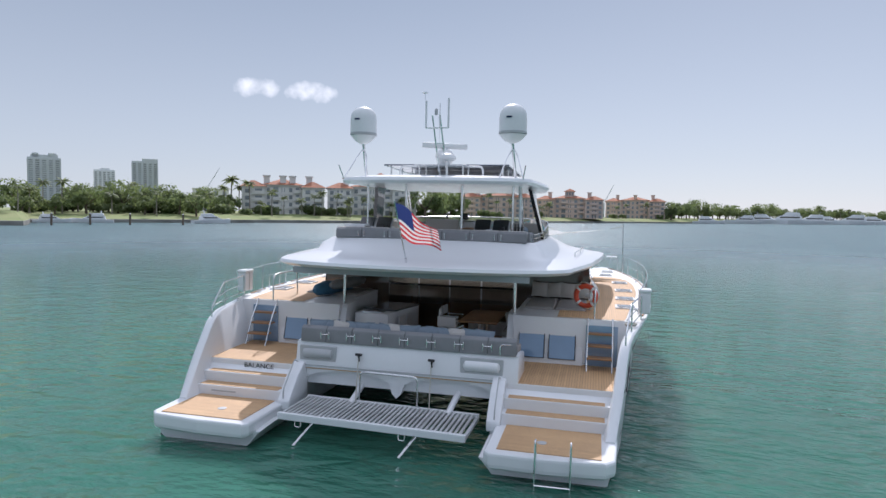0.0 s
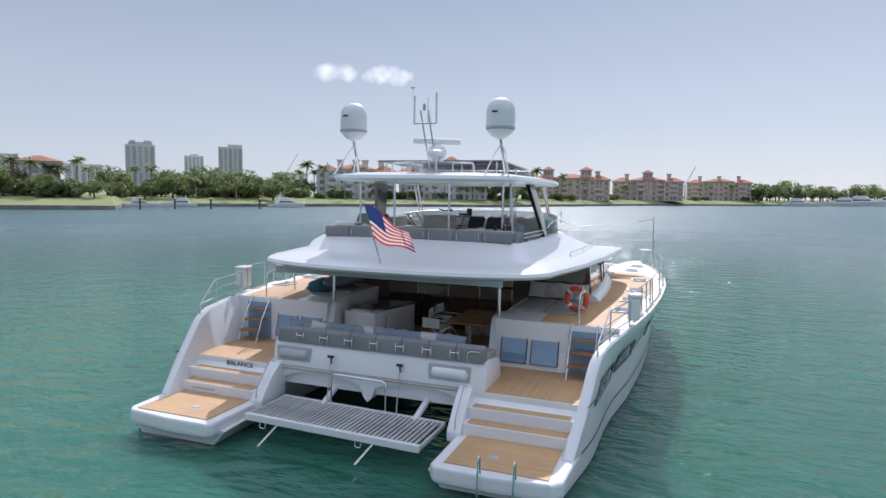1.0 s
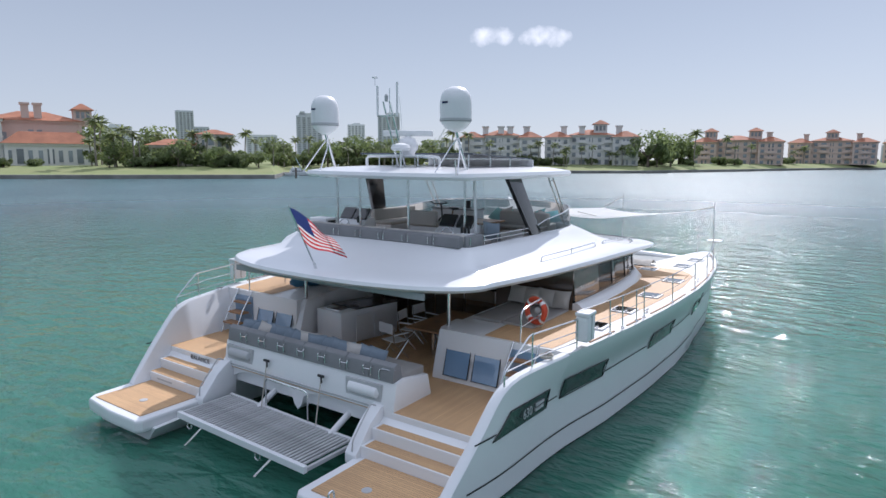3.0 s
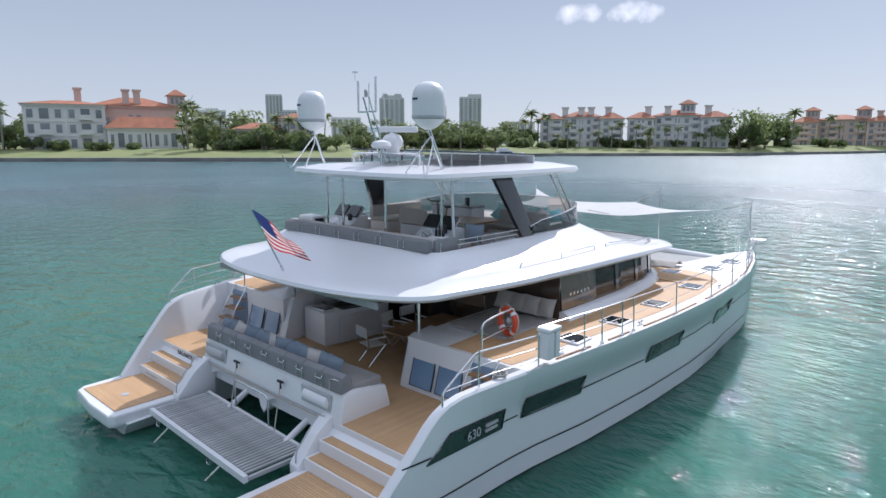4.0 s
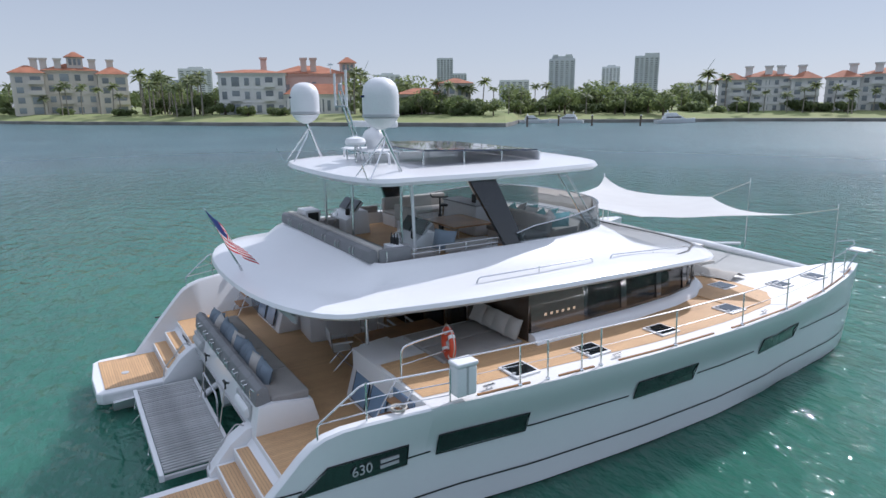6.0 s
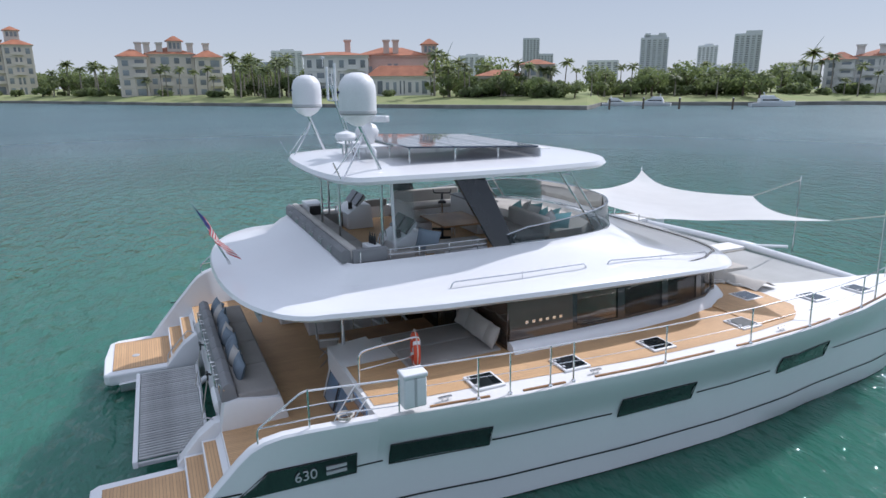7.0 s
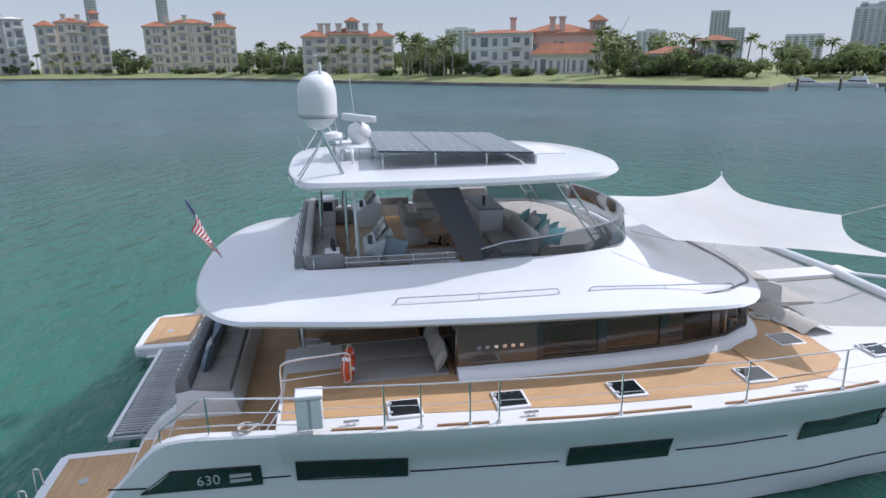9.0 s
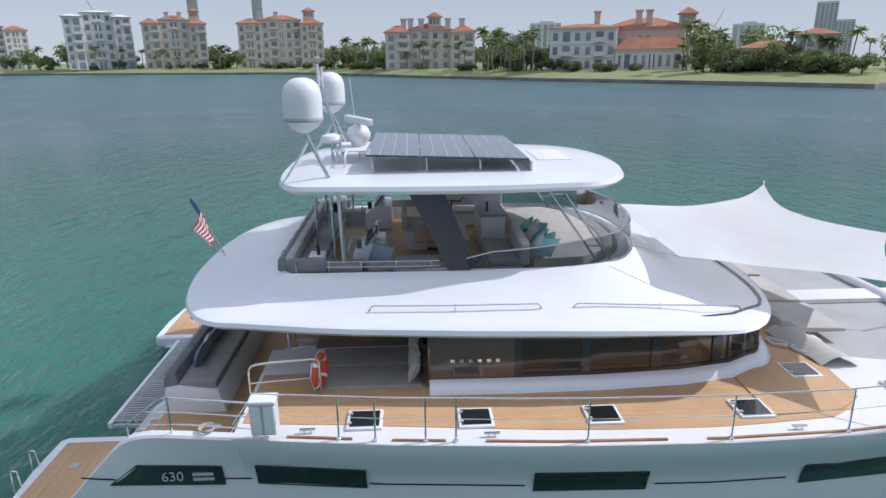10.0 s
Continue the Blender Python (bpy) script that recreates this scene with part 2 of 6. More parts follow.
NAVY = material("navy_cloth", (0.02, 0.035, 0.11), rough=0.85, vary=0.08)
WHITE_CLOTH = material("white_cloth", (0.78, 0.78, 0.77), rough=0.85, vary=0.04, bump=0.15, bump_scale=120)
MESH_NET = material("trampoline_mesh", (0.42, 0.43, 0.42), rough=0.95, vary=0.06, bump=0.4, bump_scale=180)
ROPE = material("braided_rope", (0.55, 0.52, 0.46), rough=0.95, vary=0.15, bump=0.5, bump_scale=200)
BLUE_SUP = material("blue_board_cover", (0.045, 0.16, 0.27), rough=0.6, vary=0.1)
SOLAR = material("solar_cells", (0.07, 0.085, 0.13), rough=0.22, vary=0.2, coat=1.0)
GLASS_CLEAR = glass_material("clear_vinyl", (0.93, 0.96, 0.97), 0.93)
GLASS_TINT = glass_material("smoked_glass", (0.42, 0.46, 0.47), 0.92)
GLASS_SALOON = glass_material("bronze_tinted_glass", (0.7, 0.64, 0.58), 0.97)
SALOON_WOOD = material("satin_saloon_wood", (0.5, 0.25, 0.1), rough=0.4, vary=0.15, scale=6, fine=0.1)
GLASS_BLUE = material("mirror_blue_glass", (0.18, 0.29, 0.43), rough=0.05, vary=0.05, spec=0.9, coat=1.0)
STUCCO = material("cream_stucco", (0.68, 0.63, 0.56), rough=0.9, vary=0.05, scale=0.3)
STUCCO_W = material("white_stucco", (0.74, 0.73, 0.70), rough=0.9, vary=0.04, scale=0.3)
STUCCO_P = material("pink_stucco", (0.66, 0.52, 0.45), rough=0.9, vary=0.05, scale=0.3)
TERRACOTTA = material("terracotta_tiles", (0.42, 0.17, 0.095), rough=0.85, vary=0.18, scale=1.5, fine=0.15, bump=0.6, bump_scale=6)
# far window and tower base colours lightened to stand in for distance haze
WINDOW_FAR = material("shaded_window_glass", (0.2, 0.225, 0.24), rough=0.15, vary=0.2, scale=1.0, per_piece=0.8)
TOWER_A = material("grey_tower_cladding", (0.52, 0.56, 0.60), rough=0.6, vary=0.06, scale=0.1)
TOWER_B = material("pale_tower_cladding", (0.66, 0.69, 0.72), rough=0.6, vary=0.06, scale=0.1)
LAWN = material("mown_lawn", (0.19, 0.235, 0.085), rough=0.95, vary=0.14, scale=0.3, fine=0.2, color2=(0.25, 0.26, 0.115))
SEAWALL = material("stained_concrete_seawall", (0.27, 0.265, 0.24), rough=0.9, vary=0.2, scale=0.6, fine=0.15)
PALM_TRUNK = material("grey_palm_trunk", (0.30, 0.27, 0.23), rough=0.9, vary=0.15, scale=2)
# both leaf base colours carry some distance haze as added lightness
LEAF_PALM = material("palm_fronds", (0.165, 0.2, 0.095), rough=0.6, vary=0.2, scale=1.5, per_piece=0.5)
LEAF = material("tree_leaves", (0.15, 0.19, 0.09), rough=0.7, vary=0.25, scale=1.0, per_piece=0.5)
BARK = material("tree_bark", (0.16, 0.125, 0.095), rough=0.95, vary=0.2)
SEA = water_material()



def let_light_through(m, share_of_light, tint):
    """Thin cloth and leaves glow when the sun is behind them."""
    n, l = m.node_tree.nodes, m.node_tree.links
    mix, tr = n.new("ShaderNodeMixShader"), n.new("ShaderNodeBsdfTranslucent")
    tr.inputs["Color"].default_value = (*tint, 1)
    mix.inputs["Fac"].default_value = share_of_light
    l.new(n["Principled BSDF"].outputs[0], mix.inputs[1])
    l.new(tr.outputs[0], mix.inputs[2])
    l.new(mix.outputs[0], n["Material Output"].inputs["Surface"])


let_light_through(RED, 0.5, (0.6, 0.06, 0.07))
let_light_through(NAVY, 0.4, (0.04, 0.06, 0.2))
let_light_through(WHITE_CLOTH, 0.4, (0.8, 0.8, 0.78))
let_light_through(LEAF, 0.5, (0.24, 0.3, 0.11))
let_light_through(LEAF_PALM, 0.5, (0.26, 0.3, 0.13))

# ---------------------------------------------------------------- builders


def part(name, bm, mat, parent=None, label="", smooth=False):
    """One mesh object from a bmesh, under a thing or under a part."""
    me = bpy.data.meshes.new(name)
    bmesh.ops.recalc_face_normals(bm, faces=bm.faces[:])
    bm.to_mesh(me)
    bm.free()
    me.materials.append(mat)
    if smooth:
        for p in me.polygons:
            p.use_smooth = True
        me.set_sharp_from_angle(angle=radians(38))
    ob = new(name, me)
    if parent is not None:
        ob.parent = parent
    if label:
        tagged(ob, label)
    return ob


def share(name, me, parent, m):
    """Another object on a mesh that is there already."""
    ob = new(name, me)
    ob.parent = parent
    ob.matrix_basis = m
    return ob


def thing(name, label, category, group="", kind="", m=None):
    ob = tagged(new(name), label, category, group, kind)
    ob.empty_display_size = 0.1
    ob.matrix_basis = m if m is not None else Matrix()
    return ob


def box(x0, x1, y0, y1, z0, z1, bevel=0.0, bm=None, seg=2):
    bm = bm or bmesh.new()
    r = bmesh.ops.create_cube(bm, size=1.0, matrix=Matrix.LocRotScale(((x0 + x1) / 2, (y0 + y1) / 2, (z0 + z1) / 2), None, (x1 - x0, y1 - y0, z1 - z0)))
    if bevel:
        es = list({e for v in r["verts"] for e in v.link_edges})
        bmesh.ops.bevel(bm, geom=es, offset=bevel, segments=seg, profile=0.6, affect="EDGES")
    return bm


def rings(rows, closed=True, cap0=True, cap1=True, bm=None):
    """Skin a list of rings that have one count of points."""
    bm = bm or bmesh.new()
    vs = [[bm.verts.new(p) for p in row] for row in rows]
    k = len(rows[0])
    for a, b in zip(vs, vs[1:]):
        for i in range(k if closed else k - 1):
            j = (i + 1) % k
            try:
                bm.faces.new((a[i], a[j], b[j], b[i]))
            except ValueError:
                pass
    if cap0:
        bm.faces.new(vs[0][::-1])
    if cap1:
        bm.faces.new(vs[-1])
    return bm


def tube(points, r, seg=8, bm=None, closed=False):
    pts = [Vector(p) for p in points]
    rows = []
    n = len(pts)
    side = None
    for i, p in enumerate(pts):
        d = (pts[(i + 1) % n] - pts[i - 1]) if closed else (pts[min(i + 1, n - 1)] - pts[max(i - 1, 0)])
        d.normalize()
        side = d.orthogonal().normalized() if side is None else (side - d * side.dot(d)).normalized()
        up = d.cross(side)
        rad = r[i] if isinstance(r, (list, tuple)) else r
        rows.append([p + rad * (math.cos(a) * side + math.sin(a) * up) for a in (2 * math.pi * k / seg for k in range(seg))])
    if closed:
        rows.append(rows[0])
    return rings(rows, True, not closed, not closed, bm)


def arc_path(points, radius, steps=4):
    """A polyline with its inner corners rounded."""
    pts = [Vector(p) for p in points]
    out = [pts[0]]
    for a, b, c in zip(pts, pts[1:], pts[2:]):
        u, v = (a - b), (c - b)
        r = min(radius, u.length * 0.45, v.length * 0.45)
        p, q = b + u.normalized() * r, b + v.normalized() * r
        for k in range(steps + 1):
            t = k / steps
            out.append(p * (1 - t) ** 2 + b * 2 * t * (1 - t) + q * t * t)
    out.append(pts[-1])
    return out


def prism(poly, plane, a, b, bevel=0.0, bm=None):
    """A flat outline, thick from a to b along the axis that plane leaves out ('xy', 'xz', 'yz')."""
    def at(p, w):
        return {"xy": (p[0], p[1], w), "xz": (p[0], w, p[1]), "yz": (w, p[0], p[1])}[plane]
    own = bmesh.new()
    rings([[at(p, a) for p in poly], [at(p, b) for p in poly]], bm=own)
    bmesh.ops.recalc_face_normals(own, faces=own.faces[:])
    if bevel:
        bmesh.ops.bevel(own, geom=own.edges[:], offset=bevel, segments=2, profile=0.6, affect="EDGES", clamp_overlap=True)
    return own


def lathe(profile, centre=(0, 0, 0), seg=24, bm=None):
    c = Vector(centre)
    rows = [[c + Vector((r * math.cos(a), r * math.sin(a), z)) for a in (2 * math.pi * k / seg for k in range(seg))] for r, z in profile]
    return rings(rows, bm=bm)


def pillow_mesh(w, h, d):
    """A plump square cushion, standing in the x-z plane."""
    bm = bmesh.new()
    n = 8
    for side in (1, -1):
        g = [[bm.verts.new(((u - 0.5) * w * (1 - 0.07 * math.sin(math.pi * v)), side * d / 2 * (math.sin(math.pi * u) * math.sin(math.pi * v)) ** 0.45 if 0 < u < 1 and 0 < v < 1 else 0, (v - 0.5) * h * (1 - 0.07 * math.sin(math.pi * u)))) for u in (i / n for i in range(n + 1))] for v in (j / n for j in range(n + 1))]
        for j in range(n):
            for i in range(n):
                bm.faces.new((g[j][i], g[j][i + 1], g[j + 1][i + 1], g[j + 1][i]))
    bmesh.ops.remove_doubles(bm, verts=bm.verts[:], dist=0.0005)
    return bm


def smoothstep(a, b, x):
    t = max(0.0, min(1.0, (x - a) / (b - a)))
    return t * t * (3 - 2 * t)


def table(x, pairs):
    """Smooth reading of a short table of (x, value)."""
    if x <= pairs[0][0]:
        return pairs[0][1]
    for (a, p), (b, q) in zip(pairs, pairs[1:]):
        if x <= b:
            return p + (q - p) * (x - a) / (b - a)
    return pairs[-1][1]

# ---------------------------------------------------------------- the sea
def sea():
    bm = bmesh.new()
    rad = [0, 6, 14, 30, 70, 150, 400, 1200, 7000]
    rows = []
    for r in rad[1:]:
        rows.append([(r * math.cos(a), r * math.sin(a), 0.0) for a in (2 * math.pi * k / 48 for k in range(48))])
    rings(rows, True, True, False, bm)
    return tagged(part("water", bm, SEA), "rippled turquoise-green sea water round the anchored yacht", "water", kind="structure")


sea()

# ---------------------------------------------------------------- the yacht
LIST = 0.4
BOAT = pose(0, 0, 0, 0, LIST, 0) @ pose(0.03, 0, 0)
RIG = pose(0, 0, 0, 0, -1.0, 0) @ pose(0.25, 0, 0)      # the awning is rigged a little askew to the hull
yacht = thing("catamaran_yacht", "large white power catamaran with teak decks, lying at anchor", "yacht", m=BOAT)

OUT = [(0, 4.55), (1.0, 4.68), (2.0, 4.84), (3.0, 5.03), (4.5, 5.34), (6.3, 5.6), (9.0, 5.8), (11.5, 5.86), (13.5, 5.78), (15.5, 5.54), (17.2, 5.2), (18.2, 4.93), (18.8, 4.72), (19.15, 4.6)]
INN = [(0, 2.2), (9, 2.3), (12, 2.6), (14, 3.05), (16, 3.6), (17.5, 3.9), (18.5, 4.12), (19.15, 4.34)]
SHEER = [(0, 2.2), (4, 2.29), (6, 2.33), (10, 2.33), (15, 2.33), (19.3, 2.36)]


def hull_x(y, z):
    """Half beam of the outer topside at height z."""
    x = table(y, OUT)
    bow = 1 - 0.85 * smoothstep(14.5, 18.6, y)
    return x - 0.42 * bow * smoothstep(1.6, 5.0, y) * (1 - smoothstep(1.25, 2.4, z)) - 0.1 * (1 - smoothstep(-0.5, 1.4, z))


def hull_ring(y, top, s):
    o, i = table(y, OUT), table(y, INN)
    w = max(0.04, min(1.0, (o - i) / 2.2))
    mid = (o + i) / 2
    k = lambda f: 0.42 + (top - 0.42) * f
    pts = [(hull_x(y, k(f)), k(f)) for f in (1.0, 0.95, 0.9, 0.85, 0.8, 0.75, 0.7, 0.65, 0.6, 0.55, 0.5, 0.4, 0.2, 0.0)] + [ (hull_x(y, 0.05), 0.05), (mid + 0.35 * w, -0.55), (mid - 0.35 * w, -0.55), (i + 0.22 * w, 0.05), (i + 0.1 * w, min(0.6, 0.05 + 0.6 * (top - 0.05))), (i, top)]
    return [(s * x, y, z) for x, z in pts]


for s in (1, -1):
    aft = [hull_ring(y, t, s) for y, t in ((0.06, 0.3), (0.5, 0.32), (1.2, 0.34), (1.32, 0.5), (1.95, 1.1), (2.1, 1.14), (2.4, 1.14), (2.8, 1.14), (3.2, 1.14), (3.6, 1.14), (4.05, 1.14))]
    part("hull_quarter", rings(aft), GEL, yacht, smooth=True)
    ys = [4.05, 4.8, 5.6, 6.5, 7.5, 8.5, 9.5, 10.5, 11.5, 12.5, 13.5, 14.5, 15.5, 16.3, 17.0, 17.6, 18.1, 18.5, 18.8, 19.0, 19.14]
    fore = [hull_ring(y, table(y, SHEER), s) for y in ys]
    hull = part("hull", rings(fore), GEL, yacht, smooth=True)
    # dark strip at the waterline and a dark line along the topside
    bm = bmesh.new()
    run = [0.08, 1, 2, 3, 4, 5, 6, 7, 8, 9, 10, 11, 12, 13, 14, 15, 16, 17, 17.8, 18.5, 19.0]
    rings([[(s * (hull_x(y, z) + 0.006), y, z) for z in (-0.2, 0.05)] for y in run], False, False, False, bm)
    part("boot_top", bm, ANTIFOUL, yacht)
    bm = bmesh.new()
    for y0, y1 in ((1.3, 18.9),):
        yy = [y0 + (y1 - y0) * k / 40 for k in range(41)]
        rings([[(s * (hull_x(y, z) + 0.012), y, z) for z in (0.5, 0.535)] for y in yy], False, False, False, bm)
    for y0, y1 in ((1.42, 2.0), (3.75, 4.2), (6.1, 8.55), (10.6, 12.75), (14.75, 18.9)):
        yy = [y0 + (y1 - y0) * k / 16 for k in range(17)]
        rings([[(s * (hull_x(y, z) + 0.014), y, z) for z in (1.325, 1.355)] for y in yy], False, False, False, bm)
    part("topside_line", bm, BLACK, yacht)
    # bulwark wing that sweeps down to the bathing platform
    top = [(0.84, 0.56), (1.05, 0.8), (1.3, 1.08), (1.55, 1.36), (1.8, 1.63), (2.0, 1.85), (2.18, 2.02), (2.38, 2.13), (2.65, 2.2), (3.0, 2.23), (3.5, 2.26), (4.1, 2.292)]
    rows = []
    for y, z in top:
        w = 0.20
        r = 0.035
        up = [0.34 + (z - r - 0.34) * f for f in (0, 0.2, 0.4, 0.5, 0.6, 0.7, 0.8, 0.9, 1.0)]
        rows.append([(s * (hull_x(y, q) + 0.0015), y, q) for q in up] + [(s * (hull_x(y, z) - r), y, z), (s * (hull_x(y, z) - w + r), y, z), (s * (hull_x(y, z) - w), y, z - r), (s * (hull_x(y, 0.5) - w - 0.12), y, 0.34)])
    part("bulwark", rings(rows), GEL, yacht, smooth=True)
    # bathing platform
    poly = [(s * 2.32, -0.14), (s * 2.42, -0.26), (s * 3.4, -0.28), (s * 4.44, -0.18), (s * 4.6, 0.0), (s * 4.68, 1.3), (s * 2.32, 1.3)]
    mid = Vector((s * 3.4, 0.4))
    shrink = lambda p, f: (mid.x + (p[0] - mid.x) * f, mid.y + (p[1] - mid.y) * f)
    plat = part("bathing_platform", rings([[(*shrink(p, f), z) for p in poly] for f, z in ((0.93, 0.22), (0.985, 0.26), (1.0, 0.32), (1.0, 0.47), (0.99, 0.51), (0.965, 0.53))]), GEL, yacht)
    part("teak_pad", box(min(s * 2.54, s * 4.36), max(s * 2.54, s * 4.36), -0.06, 1.26, 0.532, 0.546), TEAK_A, plat, "honey-coloured teak planks")
    part("inspection_lid", lathe([(0.09, 0.54), (0.09, 0.554), (0.06, 0.56)], (s * 3.3, 0.45, 0), 16), GREY_PLASTIC, plat)
    # stairs from the platform up to the cockpit
    steps = part("stair_block", prism([(1.27, 0.49), (1.27, 0.755), (1.59, 0.755), (1.59, 0.98), (1.93, 0.98), (1.93, 1.2), (2.15, 1.2), (2.15, 0.49)], "yz", s * 2.42, s * 4.62, 0.012), GEL, yacht)
    for y0, y1, z in ((1.3, 1.59, 0.755), (1.62, 1.93, 0.98)):
        part("stair_tread", box(min(s * 2.5, s * 4.42), max(s * 2.5, s * 4.42), y0, y1 - 0.005, z - 0.01, z + 0.008), TEAK_A, steps, "teak tread")
    # inner wing beside the stairs
    poly = [(1.15, 0.4), (1.15, 0.6), (1.56, 1.07), (1.85, 1.28), (2.05, 1.3), (2.05, 0.4)]
    part("stair_wing", prism(poly, "yz", s * 2.14, s * 2.42, 0.03), GEL, yacht, smooth=True)
    # side deck of teak with a white margin
    bm = bmesh.new()
    yy = [4.12 + (14.3 - 4.12) * k / 24 for k in range(25)]

    def teak_out(y):
        return table(y, OUT) - table(y, [(4, 0.42), (6, 0.5), (10, 0.4), (12, 0.42), (13.5, 0.5), (14.0, 0.75), (14.3, 1.1)])
    rings([[(s * x, y, table(y, SHEER) + 0.012) for x in (3.3, 4.1, teak_out(y))] for y in yy], False, False, False, bm)
    part("side_deck_teak", bm, TEAK_L, yacht, "sun-bleached teak side deck")
    # toe rail along the sheer
    for y0, y1 in ((4.9, 5.9), (6.5, 7.3), (7.9, 10.6), (11.2, 14.2), (14.6, 18.4)):
        yy = [y0 + (y1 - y0) * k / 12 for k in range(13)]
        tr = [[(s * (table(y, OUT) - 0.13), y, table(y, SHEER)), (s * (table(y, OUT) - 0.13), y, table(y, SHEER) + 0.03), (s * (table(y, OUT) - 0.09), y, table(y, SHEER) + 0.03), (s * (table(y, OUT) - 0.09), y, table(y, SHEER))] for y in yy]
        part("toe_rail", rings(tr), TEAK_TRIM, yacht)

# topside windows
for s in (1, -1):
    for y0, y1, sw, n in ((1.9, 3.76, 0.5, 1), (4.3, 6.06, 0.0, 2), (8.68, 10.46, 0.0, 3), (12.98, 14.76, 0.0, 4)):
        bm = bmesh.new()
        for grow, off in ((0.0, 0.022),):
            k = 16
            low, high = ((1.25, 1.61), (1.27, 1.645), (1.26, 1.63), (1.24, 1.6))[n - 1]
            rings([[(s * (hull_x(y, z) + off), y, z) for z in [low + (high - low) * q / 6 for q in range(7)]] for y in [y0 + sw * 0 + (y1 - y0) * i / k for i in range(k + 1)]], False, False, False, bm)
        if sw:  # the aftermost one has a slanted end
            for v in bm.verts:
                f = (v.co.z - 1.25) / 0.36
                if v.co.y < y0 + 0.5:
                    v.co.y = max(v.co.y, y0 + sw * max(0, f) ** 0.7)
        w = part("topside_window", bm, WINDOW_DARK, yacht, "long dark tinted window in the hull side")
        fr = bmesh.new()
        mid = [(y0 + sw, high + 0.015), (y1, high + 0.015), (y1, low - 0.015), (y0, low - 0.015)]
        tube([(s * (hull_x(y, z) + 0.018), y, z) for y, z in mid], 0.012, 6, fr, closed=True)
        part("window_frame", fr, BLACK, w)

# bridge deck between the hulls, its arched transom and the cockpit sole
bm = box(-2.6, 2.6, 2.1, 14.4, 0.78, 1.16)
part("bridge_deck", bm, GEL, yacht)
poly = [(-4.62, 1.95), (4.62, 1.95), (4.7, 4.04), (3.98, 4.04), (3.98, 7.1), (-3.98, 7.1), (-3.98, 4.04), (-4.7, 4.04)]
part("cockpit_sole", prism(poly, "xy", 1.14, 1.208), TEAK_L, yacht, "shaded teak cockpit floor")
arch = [(-2.45, 1.3), (-2.45, 0.62), (-2.3, 0.72)]
for k in range(9):
    a = math.pi * (1 - k / 8)
    arch.append((-1.15 + 1.05 * math.cos(a), 0.72 + 0.4 * math.sin(a) ** 0.6))
arch += [(0.0, 0.62)]
for k in range(9):
    a = math.pi * (1 - k / 8)
    arch.append((1.15 + 1.05 * math.cos(a), 0.72 + 0.4 * math.sin(a) ** 0.6))
arch += [(2.3, 0.72), (2.45, 0.62), (2.45, 1.3)]
part("transom_arch", prism(arch, "xz", 1.98, 2.4, 0.0), GEL, yacht)

# lockered sofa along the transom
BX0, BX1 = -2.4, 2.66
trans = part("transom_locker", prism([(1.925, 1.16), (2.03, 1.74), (2.25, 1.78), (3.04, 1.66), (3.16, 1.21), (3.1, 1.16)], "yz", BX0, BX1, 0.04), GEL, yacht, "white moulded sofa base with fender niches", smooth=True)

# main deck: forward of the cockpit at sheer height
deck_poly = [(3.98, 4.1), (5.2, 4.1)]
bm = bmesh.new()
yy = [4.06 + (18.6 - 4.06) * k / 30 for k in range(31)]
for s in (1, -1):
    rings([[(s * max(table(y, INN) - 0.02, 3.2 if y < 14.4 else 0), y, table(y, SHEER) + 0.004), (s * (table(y, OUT) - 0.02), y, table(y, SHEER) + 0.004)] for y in yy], False, False, False, bm)
part("side_deck", bm, GEL_DECK, yacht)
part("foredeck", prism([(-3.3, 12.4), (3.3, 12.4), (3.2, 14.2), (2.6, 15.0), (-2.6, 15.0), (-3.2, 14.2)], "xy", 1.1, 2.325, 0.02), GEL_DECK, yacht)
part("foredeck_teak", prism([(-3.9, 12.5), (3.9, 12.5), (5.2, 12.5), (5.1, 13.7), (4.75, 14.2), (3.6, 14.35), (1.2, 14.7), (-1.2, 14.7), (-3.6, 14.35), (-4.75, 14.2), (-5.1, 13.7), (-5.2, 12.5)], "xy", 2.348, 2.364), TEAK_A, yacht)

# saloon: white coaming, dark glass band, roof over it
SIDE = [(7.1, 4.05), (8.5, 4.07), (10, 4.05), (11.5, 3.95), (12.5, 3.76), (13.0, 3.48)]


def house_ring(z, grow, y_aft=7.1):
    pts = []
    for y, x in [(y_aft, 4.05)] + SIDE[1:]:
        pts.append((x + grow, y, z))
    for k in range(1, 8):
        a = math.pi / 2 * k / 8
        pts.append(((3.48 + grow) * math.cos(a) ** 0.6, 13.0 + (0.75 + grow) * math.sin(a), z))
    pts.append((0, 13.75 + grow, z))
    return pts + [(-x, y, zz) for x, y, zz in pts[-2::-1]]


part("saloon_coaming", rings([house_ring(2.2, 0.22), house_ring(2.38, 0.2), house_ring(2.49, 0.1), house_ring(2.52, 0.0)]), GEL, yacht, smooth=True)
def frame_band(z0, z1):
    """A closed belt of dark frame round the saloon, 6 cm thick."""
    g = lambda z: -0.02 - 0.1 * (z - 2.5)
    rows = [house_ring(z0, g(z0)), house_ring(z1, g(z1)), house_ring(z1, g(z1) - 0.06), house_ring(z0, g(z0) - 0.06), house_ring(z0, g(z0))]
    return rings(rows, True, False, False)


